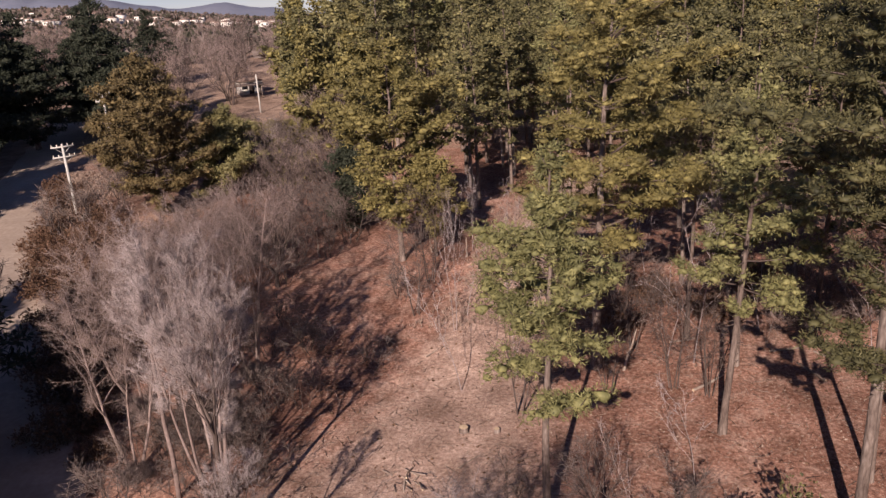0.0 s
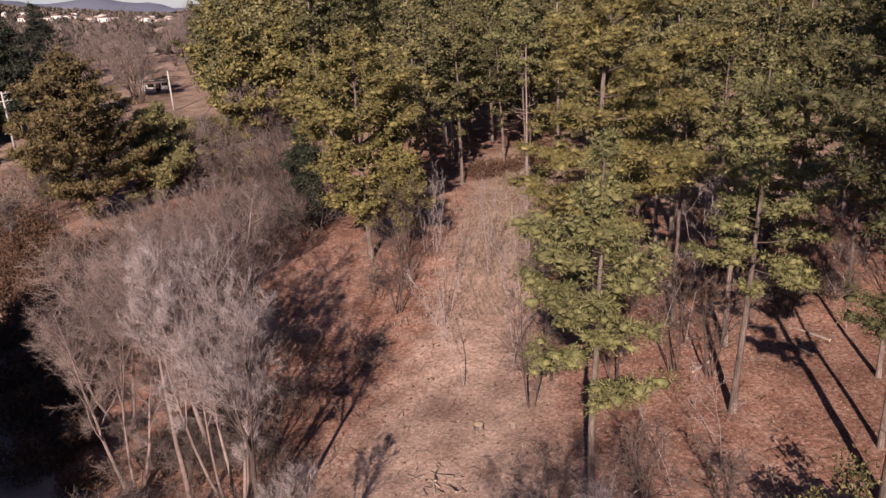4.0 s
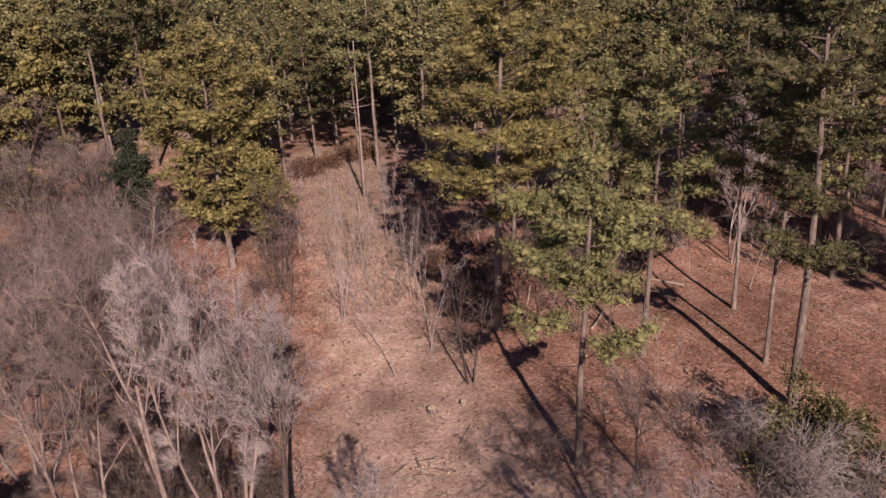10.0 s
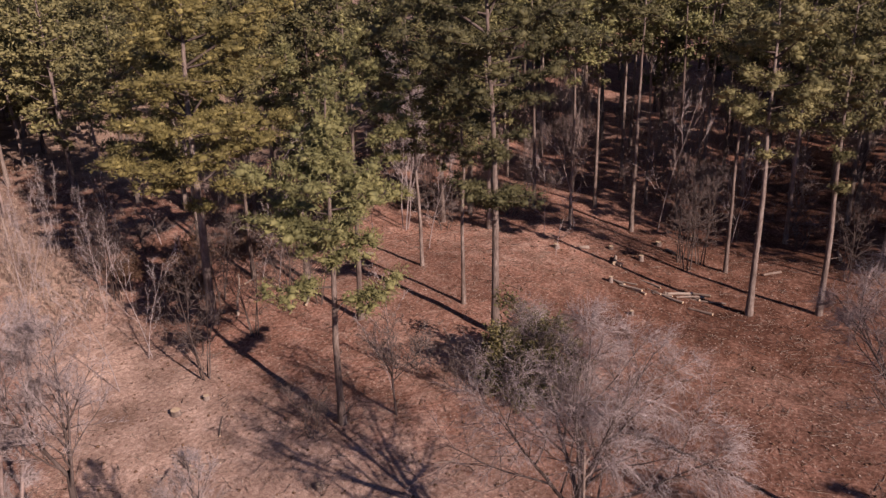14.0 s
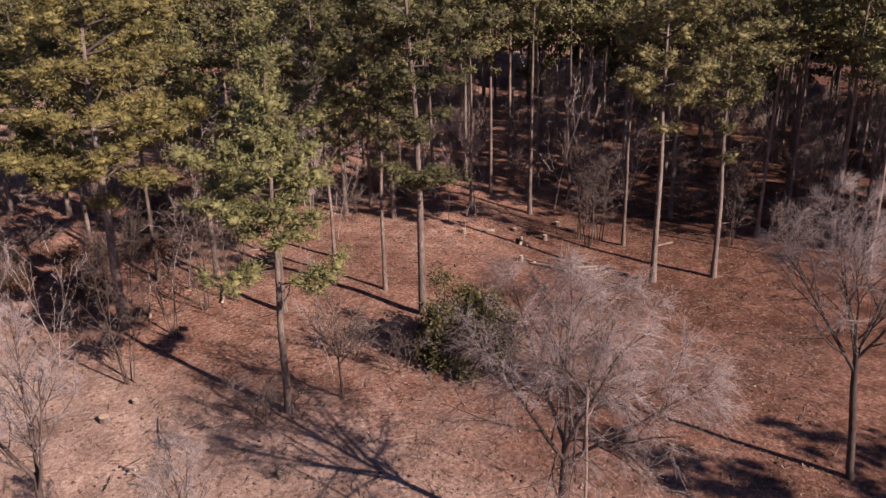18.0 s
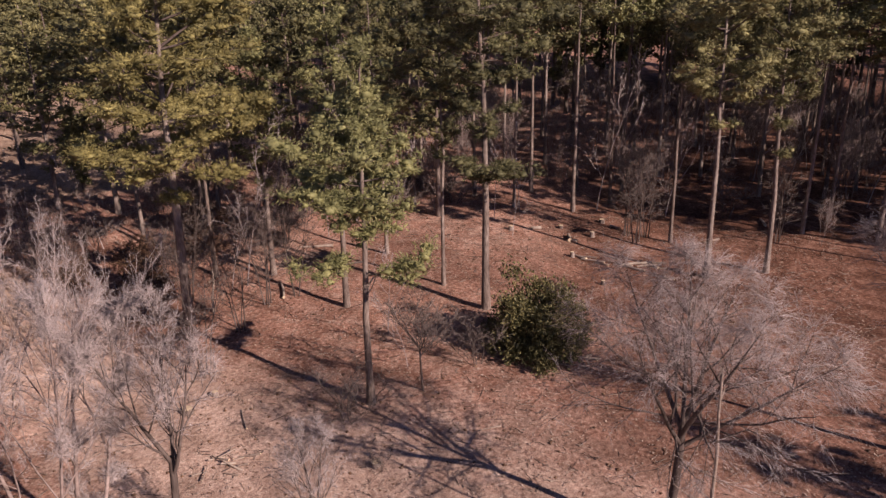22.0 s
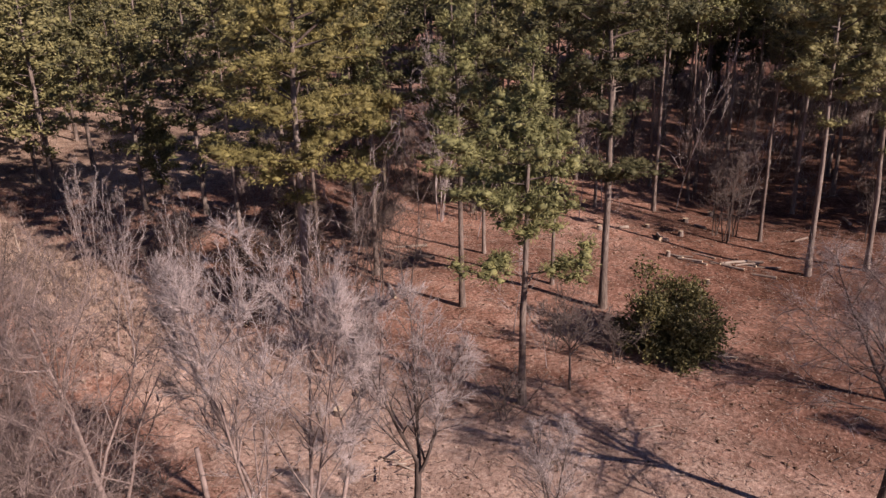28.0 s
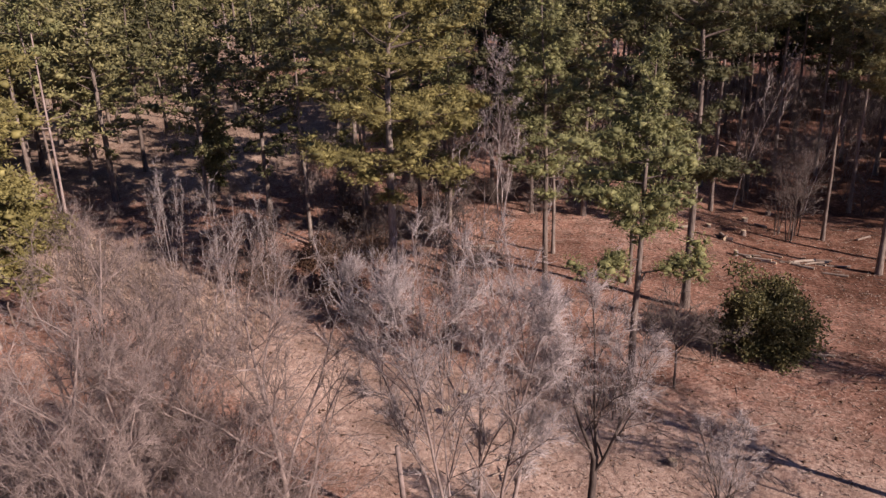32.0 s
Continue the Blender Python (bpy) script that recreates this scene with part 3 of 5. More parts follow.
def build_ground():
    n = 230
    s = np.linspace(-1, 1, n)
    gx = 8 + 7.0 * np.sinh(s * 7.15)
    gy = 38 + 7.0 * np.sinh(s * 7.15)
    x, y = np.meshgrid(gx, gy, indexing="ij")
    v = np.stack([x, y, gz(x, y)], -1).reshape(-1, 3)
    i, j = np.meshgrid(np.arange(n - 1), np.arange(n - 1), indexing="ij")
    q = np.stack([i * n + j, (i + 1) * n + j, (i + 1) * n + j + 1, i * n + j + 1], -1).reshape(-1, 4)
    me = mesh("ground", [(v, np.concatenate([q[:, [0, 1, 2]], q[:, [0, 2, 3]]]))], GROUND, True)
    x, y = v[:, 0], v[:, 1]
    lane = np.interp(y, [8, 20, 30, 40, 50, 62, 76], [-12, -6, -2, 1.5, 5, 9, 14])
    half = np.interp(y, [8, 20, 30, 40, 52, 76], [11, 9, 5.5, 3.4, 3.0, 4.0])
    dust = np.clip(1.15 - np.abs(x - lane) / (half * 1.7), 0, 1) * (y < 80)
    patch = 0.5 + 0.25 * np.sin(0.31 * x + 0.17 * y + 1.0) + 0.25 * np.sin(0.23 * y - 0.41 * x)
    dust = np.maximum(dust, 0.18 + 0.2 * patch)
    straw = np.clip(1.1 - np.abs(x - lane) / (half * 1.3), 0, 1) * sm(42, 54, y) * (1 - sm(74, 90, y))
    straw = np.maximum(straw, 0.75 * sm(52, 60, y) * (1 - sm(90, 140, y)) * sm(14, 24, x) * (1 - sm(60, 80, x)))
    straw = np.maximum(straw, 0.9 * sm(78, 104, y))
    straw = np.maximum(straw, 0.5 * (1 - sm(-24, -16, x)) * sm(40, 52, y))
    # turned dark earth, plus painted shade by the wood and the forked bare tree
    soil_shade = np.maximum(np.maximum(0.24 * sm(-3, 7, x) * (1 - sm(19, 27, y)), 0.5 * sm(-4, 3, x) * (1 - sm(15, 21, y))), 0.66 * sm(13, 20, x) * (1 - sm(18, 30, y)), 0.3 * sm(24, 31, x) * (1 - sm(44, 54, y)))
    at = me.color_attributes.new("cover", "FLOAT_COLOR", "POINT")
    at.data.foreach_set("color", np.stack([dust, straw, soil_shade, 0 * x + 1], 1).astype(np.float32).ravel())
    return tagged(new("ground", me), "red-brown leaf litter, dust and dry grass", "ground", kind="structure")


build_ground()


def build_road():
    ys = np.linspace(-40, 158, 200)
    c = road_x(ys)
    tx = np.gradient(c, ys)
    nx, ny = 1 / np.sqrt(1 + tx ** 2), -tx / np.sqrt(1 + tx ** 2)
    cols = np.linspace(-3.6, 3.6, 9)
    x = c[:, None] + nx[:, None] * cols
    y = ys[:, None] + ny[:, None] * cols
    z = gz(x, y) + 0.06 + 0.10 * (1 - (cols / 3.6) ** 2) - 0.12 * (np.abs(cols) > 3.5) + 0.015 * np.sin(9 * cols)
    m, k = x.shape
    i, j = np.meshgrid(np.arange(m - 1), np.arange(k - 1), indexing="ij")
    q = np.stack([i * k + j, i * k + j + 1, (i + 1) * k + j + 1, (i + 1) * k + j], -1).reshape(-1, 4)
    me = mesh("road", [(np.stack([x, y, z], -1).reshape(-1, 3), np.concatenate([q[:, [0, 1, 2]], q[:, [0, 2, 3]]]))], ROADDIRT, True)
    tagged(new("road", me), "pale packed dirt road", "road", kind="structure")


build_road()

# ---- named pines ----
G_PINES = "pines round the clearing"


def pine(x, y, label, mat=None, **kw):
    return tree("pine_tree", pine_meshes(mat=mat, limbs=True, **kw), x, y, label, "tree", G_PINES)


pine(3.4, 26.0, "slim green pine with a low side spray", NEEDLE_GREEN, seed=11, h=15.2, low=7.5, reach=3.8, girth=0.164, sprays=((0.7, -2.8, 6.4, 1.3), (-1.5, 2.5, 7.0, 1.2)), peak=0.16, waist=(10.9, 0.62), tier=0.8, fill_=1.6, plump=1.4, arms=5.0)
slim_pine = [o for o in scene.objects if o.name.startswith("pine_tree")][-1]
ring = np.linspace(0.0, 5.2, 12)
part("dead_branch", mesh("dead_branch", [tube(np.stack([0.12 + 0.42 * (1 - np.cos(ring)) * 0.8, -0.1 - 0.2 * np.sin(ring), 5.4 + 0.45 * np.sin(ring)], 1), np.linspace(0.04, 0.015, 12), 5)], DEADWOOD), slim_pine, "pale hooked dead branch")
pine(14.8, 24.1, "tall straight pine with a heavy crown", NEEDLE, seed=12, h=22.5, low=9.8, reach=6.6, girth=0.213, sprays=((-2.6, -0.9, 7.9, 1.9), (-1.2, -2.2, 8.1, 1.7), (0.6, -1.6, 8.2, 1.2), (-1.8, 1.6, 8.3, 1.2)), peak=0.4, fill_=1.3, plump=1.5, flat=0.55)
pine(8.0, 38.7, "broad golden-green pine with a thick crown", NEEDLE_GOLD, seed=13, h=20.5, low=6.6, reach=7.8, girth=0.262, peak=0.3, tier=1.4, arms=5.2, fill_=1.3, plump=1.5, flat=0.55)
pine(17.1, 27.4, "thin pine with a bare lower trunk", NEEDLE, seed=14, h=17.5, low=8.2, reach=4.2, girth=0.115)
pine(21.0, 32.7, "thin pine with a bare lower trunk", NEEDLE, seed=15, h=17.0, low=7.8, reach=4.3, girth=0.115)
pine(12.4, 31.5, "leaning pine with a rounded crown", NEEDLE_GREEN, seed=16, h=16.5, low=6.0, reach=4.0, girth=0.164, lean=(1.2, 0.4))
pine(25.4, 12.6, "tall pine with a high open crown", NEEDLE, seed=17, h=20.0, low=9.6, reach=6.6, girth=0.189, lean=(0.8, 0.2), peak=0.35, tier=1.5, fill_=1.3, plump=1.5, flat=0.55)
pine(27.2, 9.0, "tall pine with a high crown and one low spray", NEEDLE, seed=18, h=19.0, low=9.4, reach=6.0, girth=0.172, lean=(0.9, 0.1), sprays=((-1.4, -0.7, 8.0, 1.0),), peak=0.35, tier=1.5, fill_=1.3, plump=1.5, flat=0.55)
pine(35.2, 22.9, "tall pale-trunked pine with a forked top", NEEDLE, seed=19, h=20.5, low=14.0, reach=3.4, girth=0.156)
pine(31.5, 15.2, "tall thin pine with a bare trunk", NEEDLE, seed=20, h=17.0, low=11.5, reach=3.0, girth=0.131)
pine(-3.0, 54.0, "full-crowned olive pine beside the lane", NEEDLE_GOLD, seed=21, h=15.8, low=2.6, reach=6.1, girth=0.197, peak=0.35, tier=1.1, arms=5.6, fill_=1.5, puff=13, blade=(0.24, 0.033), plump=1.5)
pine(-0.5, 54.4, "small yellowish pine beside the lane", NEEDLE_GOLD, seed=22, h=7.6, low=1.8, reach=2.9, girth=0.098, tier=0.8, arms=5.0, fill_=1.6, puff=13, blade=(0.24, 0.033), plump=1.5)
pine(-25.9, 71.0, "wide olive-brown pine beside the dirt road", NEEDLE_BROWN, seed=23, h=14.5, low=0.6, reach=7.2, girth=0.230, tier=1.1, arms=5.0, fill_=1.5, puff=14, blade=(0.28, 0.042), plump=1.5)
pine(-21.0, 74.5, "low olive pine beside the golden one", NEEDLE, seed=28, h=8.6, low=0.5, reach=4.6, girth=0.164, tier=0.9, fill_=1.7, puff=20, blade=(0.32, 0.046), plump=1.5)
pine(15.5, 38.0, "dark slender pine with a long crown", NEEDLE_GREEN, seed=24, h=15.0, low=5.5, reach=2.5, girth=0.164)
pine(13.8, 41.0, "pine with a bare lower trunk", NEEDLE, seed=25, h=14.5, low=8.8, reach=3.2, girth=0.131)
pine(23.4, 59.6, "small dark pine in the dry grass", NEEDLE_GREEN, seed=26, h=6.5, low=0.8, reach=1.8, girth=0.098, tier=0.7, fill_=1.3, puff=20, blade=(0.3, 0.04))
pine(-7.2, 62.0, "dark conical conifer with drooping boughs", NEEDLE_DARK, seed=27, h=8.5, low=0.6, reach=2.6, girth=0.115, peak=0.1, tier=0.6, fill_=1.8, puff=20, blade=(0.3, 0.04))

# ---- the wood ----
G_WOOD, G_FAR = "pines of the wood", "pines of the far wood"
wood_kinds = [
    tree("pine_tree", pine_meshes(31, 18, 5.0, 4.6, 0.19, puff=6, fill_=1.0, blade=(0.3, 0.048), tier=1.35, plump=1.5), 26.6, 69.0, "mature pine with a full olive crown", "tree", G_WOOD),
    tree("pine_tree", pine_meshes(32, 20, 11.0, 4.7, 0.165, puff=6, fill_=1.0, blade=(0.3, 0.048), tier=1.25, plump=1.5), 30.0, 46.0, "tall pine with a bare trunk", "tree", G_WOOD),
    tree("pine_tree", pine_meshes(33, 16, 3.2, 4.8, 0.19, puff=6, fill_=1.0, blade=(0.3, 0.048), tier=1.35, plump=1.5), 19.0, 52.5, "spreading olive-green pine in the wood", "tree", G_WOOD),
    tree("pine_tree", pine_meshes(34, 21, 12.5, 4.3, 0.14, puff=6, fill_=1.0, blade=(0.3, 0.048), tier=1.2, plump=1.5, mat=NEEDLE_GREEN, stubs=16), 41.0, 30.0, "tall slim pine with a high crown", "tree", G_WOOD),
]
far_kinds = [
    tree("pine_tree", pine_meshes(35, 18, 2.5, 4.9, 0.22, puff=3, blade=(0.5, 0.11), stubs=0, tier=1.5, arms=4.5, fill_=0.7, plump=2.4), 60.0, 110.0, "far pine with an olive crown", "tree", G_FAR),
    tree("pine_tree", pine_meshes(36, 20, 10.0, 4.4, 0.2, puff=3, blade=(0.5, 0.11), stubs=0, tier=1.5, arms=4.5, fill_=0.7, plump=2.4, mat=NEEDLE_GREEN), 80.0, 20.0, "far pine with a high green crown", "tree", G_FAR),
    tree("pine_tree", pine_meshes(37, 17, 2.0, 5.0, 0.22, puff=3, blade=(0.5, 0.11), stubs=0, tier=1.5, arms=4.5, fill_=0.7, plump=2.4, mat=NEEDLE_GOLD), 30.0, 115.0, "far golden pine in the wood", "tree", G_FAR),
]
rf = random.Random(5)
taken = [(o.location.x, o.location.y) for o in scene.objects if o.parent is None and o.name.startswith("pine_tree")]


def free(x, y, gap):
    if any((x - a) ** 2 + (y - b) ** 2 < gap * gap for a, b in taken):
        return False
    taken.append((x, y))
    return True


def fill(count, x0, x1, y0, y1, gap, kinds, ok, s0=0.85, s1=1.15):
    made = 0
    for _ in range(count * 15):
        if made >= count:
            break
        x, y = rf.uniform(x0, x1), rf.uniform(y0, y1)
        if ok(x, y) and free(x, y, gap):
            again(rf.choice(kinds), x, y, rf.uniform(0, 6.28), rf.uniform(s0, s1), rf.uniform(0.9, 1.15))
            made += 1


def lane_free(x, y):
    return abs(x - np.interp(y, [56, 62, 76, 90], [7, 9, 14, 18])) > 4.0


def glade_free(x, y):
    return lane_free(x, y) and not (22 < x < 50 and 54 < y < 74)


tall, mixed = [wood_kinds[1], wood_kinds[3], wood_kinds[3]], [wood_kinds[0], wood_kinds[2], wood_kinds[0], wood_kinds[1]]
for x, y, k, s in ((45.2, 8.9, 1, 1.0), (36.0, 6.2, 3, 1.0), (33.9, 27.3, 3, 0.85), (39.0, 12.5, 1, 1.0), (34.5, 1.5, 1, 1.05), (42.5, 20.0, 3, 1.0), (11.0, 63.0, 3, 0.8), (25.5, 41.5, 1, 0.85), (15.5, 47.5, 1, 0.85), (22.5, 46.5, 1, 0.9), (22.0, 42.3, 0, 0.85), (18.6, 45.0, 1, 0.85), (29.5, 32.0, 0, 0.95), (32.0, 35.0, 1, 1.0), (35.5, 31.0, 3, 1.0), (31.0, 39.5, 0, 1.0), (29.5, 36.0, 0, 0.85), (36.5, 36.0, 1, 1.0), (38.5, 27.0, 1, 0.95)):
    again(wood_kinds[k], x, y, x * 3.1, s)
    taken.append((x, y))
for x, y, k, s in ((-3.5, -15.0, 0, 0.9), (0.5, -19.0, 2, 0.9)):
    again(wood_kinds[k], x, y, x * 3.1, s)
for x, y, k, s in ((21.5, 70.0, 2, 0.9), (24.5, 78.0, 0, 1.0), (29.0, 76.5, 2, 1.0), (32.0, 83.0, 0, 1.0), (20.5, 75.0, 0, 0.9), (35.0, 78.5, 2, 1.0), (12.2, 76.5, 0, 0.75), (15.8, 79.5, 2, 0.9), (9.6, 81.0, 0, 0.9), (17.6, 84.5, 0, 1.0), (13.2, 86.0, 2, 1.0)):
    again(wood_kinds[k], x, y, x * 2.3, s)
    taken.append((x, y))
for x, y, k, s in ((-15.5, 98.0, 0, 0.9), (-17.0, 105.0, 2, 1.0), (-18.5, 113.0, 0, 1.0), (-20.0, 121.0, 0, 1.0), (-17.5, 130.0, 2, 1.0), (-14.0, 92.5, 2, 0.85), (-11.0, 100.0, 0, 1.0), (-8.5, 95.0, 2, 0.9), (-10.0, 109.0, 2, 1.0), (-6.5, 103.0, 0, 1.0), (-11.5, 117.0, 0, 1.1), (-4.5, 93.0, 0, 1.0), (-6.0, 112.0, 2, 1.0), (-7.5, 122.0, 0, 1.1), (-12.0, 128.0, 0, 1.0)):
    again(far_kinds[k], x, y, x * 3.1, s)
    taken.append((x, y))
fill(54, 37, 72, -14, 46, 3.4, tall, lambda x, y: x > 38 or y > 26)
fill(22, 29, 60, -22, 4, 4.0, tall, lambda x, y: x - y > 30)
fill(22, 17, 70, 48, 84, 4.4, mixed, glade_free)
# unseen pines added south of the wood, only to shade its floor
fill(26, 26, 84, -46, -9, 4.2, [wood_kinds[0], wood_kinds[1], wood_kinds[2]], lambda x, y: True)
fill(16, -6, 20, 66, 92, 4.2, mixed, lambda x, y: lane_free(x, y) and (x > 3 or y > 82))
fill(44, 70, 100, -30, 62, 4.2, far_kinds[:2], lambda x, y: True, 0.95, 1.2)
fill(34, -8, 80, 84, 112, 4.6, far_kinds, lambda x, y: x > -23 + 0.07 * y, 0.95, 1.2)


def far_wood():
    """The wood beyond, too far to tell tree from tree."""
    rng = np.random.default_rng(77)
    spots = []
    # the second patch is out of view, added to shade the wood from the south
    for n, x0, x1, y0, y1 in ((110, 98, 170, -50, 110), (60, 34, 100, -62, -20), (150, -8, 120, 108, 190), (90, -12, 210, 190, 280), (50, 110, 210, 60, 190)):
        x, y = rng.uniform(x0, x1, n), rng.uniform(y0, y1, n)
        ok = (x > -23 + 0.07 * y) if y0 > 80 else x > 0
        spots.append(np.stack([x, y], 1)[ok])
    p = np.concatenate(spots)
    n, k = len(p), 90
    h = rng.uniform(15, 21, n)
    low_ = h * rng.uniform(0.2, 0.5, n)
    g = gz(p[:, 0], p[:, 1])
    v = rng.uniform(0, 1, (n, k)) ** 0.8
    a = rng.uniform(0, 6.283, (n, k))
    rad = 4.4 * np.clip(np.where(v < 0.3, (v / 0.3) ** 0.5, ((1 - v) / 0.7) ** 0.7), 0.1, 1) * rng.uniform(0.45, 1.05, (n, k)) * (1 + 0.25 * np.sin(3 * a + v * 9))
    c = np.stack([p[:, :1] + rad * np.cos(a), p[:, 1:] + rad * np.sin(a), g[:, None] + low_[:, None] + v * (h - low_)[:, None]], -1).reshape(-1, 3)
    d = np.stack([np.cos(a), np.sin(a), 0 * a + 0.9], -1).reshape(-1, 3)
    stems = []
    for (x, y), hh, z in zip(p, h, g):
        stems.append(tube([(x, y, z - 0.5), (x, y, z + hh)], [0.22, 0.04], 4))
    me = mesh("far_wood", [tufts(rng, c, d, 3, 1.2, 0.3)], NEEDLE, extra=(stems, BARK))
    tagged(new("far_wood", me), "dense olive-green pine wood", "trees", kind="stuff")


far_wood()
# ---- bare trees ----
G_BARE = "bare trees beside the clearing"


def bare(x, y, label, group=G_BARE, name="bare_tree", category="tree", **kw):
    return leafless(name, bare_meshes(**kw), x, y, label, category, group)


def branched(x, y, label, group=G_BARE, **kw):
    return leafless("bare_tree", limbed_meshes(**kw), x, y, label, group=group)


big = branched(-10.4, 28.5, "tall leafless tree with slender whitish stems", seed=41, h=12.9, span=5.4, stems=5, lean=(-0.03, 0.08), vase=0.22, girth=0.1, low=0.4, first=0.4, n1=9, n2=9, n3=22, mat=TWIG_PALE, bark=TWIG_MID, fine=0.0068, twig=0.45, rise=0.25)
spread = branched(-1.8, 13.4, "leafless tree with a forked dark trunk and drooping twigs", seed=42, h=9.8, span=10.0, stems=6, trunk=4.3, vase=0.72, girth=0.15, low=0.2, n1=8, n2=8, n3=13, mat=TWIG_PALE, bark=DARKBARK, fine=0.0053, twig=0.75, droop=0.28, rise=0.05, wide=(0.55, 1.15))
east = branched(5.4, 3.8, "leafless tree with grey twigs", seed=43, h=11.0, span=6.4, stems=5, trunk=5.2, vase=0.6, girth=0.13, low=0.3, n1=8, n2=8, n3=14, mat=TWIG_PALE, bark=DARKBARK, fine=0.0058, twig=0.6, droop=0.12, wide=(0.5, 1.1), lean=(0.05, 0.15))
fork = branched(-9.2, 26.0, "slender leafless tree forking high up", seed=46, h=10.4, span=3.8, stems=3, trunk=5.6, vase=0.4, girth=0.12, low=0.45, n1=7, n2=7, n3=14, mat=TWIG_PALE, bark=DARKBARK, fine=0.006, twig=0.42, rise=0.25)
low = branched(-11.7, 51.0, "wide leafless tree with grey twigs", seed=45, h=7.4, span=8.0, stems=5, trunk=1.0, vase=0.75, girth=0.16, low=0.12, n1=7, n2=7, n3=5, mat=TWIG_MID, bark=DARKBARK, fine=0.012, twig=0.55, limbs=False, whips=1)
haze = branched(-11.9, 34.0, "leafless tree with a broad haze of fine twigs", seed=50, h=12.6, span=7.0, stems=5, vase=0.36, girth=0.12, low=0.4, first=0.36, n1=9, n2=9, n3=19, mat=TWIG_MID, bark=TWIG_MID, fine=0.0058, twig=0.6, rise=0.12, wide=(0.6, 1.2))
sapling = bare(0.5, 37.3, "thin leafless sapling with few twigs", name="sapling", seed=47, h=7.2, stems=1, spread=0.1, girth=0.035, twigs=1, n0=0.9, n1=0.3, twig_len=0.4, wide=(0.25, 0.6), mat=TWIG_PALE, wob=0.06)
pale = bare(0.4, 43.7, "pale upright leafless young tree", seed=44, h=9.0, span=2.6, stems=2, spread=0.16, girth=0.04, n0=0.8, n1=0.5, twigs=1, mat=TWIG_PALE, up=0.16, wide=(0.25, 0.6), wob=0.06)
branched(26.7, 37.7, "tall slim leafless tree with whitish twigs", seed=54, h=13.4, span=4.4, stems=4, vase=0.14, girth=0.05, low=0.25, first=0.25, n1=8, n2=7, n3=9, mat=TWIG_PALE, fine=0.0085, twig=0.6, rise=0.4, limbs=False, whips=1)
several = branched(3.3, 34.4, "leafless tree with several thin stems and a dark twiggy crown", seed=48, h=6.6, span=3.6, stems=4, vase=0.1, girth=0.05, low=0.2, first=0.25, n1=9, n2=4, n3=4, mat=TWIG, bark=DARKBARK, fine=0.007, twig=0.4, rise=0.05, limbs=False, whips=1, wide=(0.7, 1.2))
head = branched(5.05, 24.2, "small leafless tree with a round twiggy head", seed=49, h=4.8, span=3.2, stems=5, trunk=2.2, vase=0.7, girth=0.055, low=0.4, n1=5, n2=4, n3=4, mat=TWIG, bark=DARKBARK, fine=0.008, twig=0.4)
shrub = bare(8.2, 22.6, "low leafless shrub of grey twigs", "bare shrubs", "bare_shrub", "shrub", seed=51, h=2.6, span=3.4, stems=6, spread=0.9, girth=0.025, twigs=2, n0=0.5, n1=0.4, twig_len=0.45, fine=0.011, far=True, limbs=False, bark=DARKBARK)
far_bare = bare(-34.0, 134.0, "far leafless tree with a round grey crown", "bare trees of the valley", seed=52, h=10.5, span=9.0, stems=5, spread=0.5, girth=0.14, n0=1.0, n1=0.9, twigs=1, fine=0.026, twig_len=1.0, far=True, limbs=False, mat=TWIG_MID, bark=DARKBARK)
rb = random.Random(9)
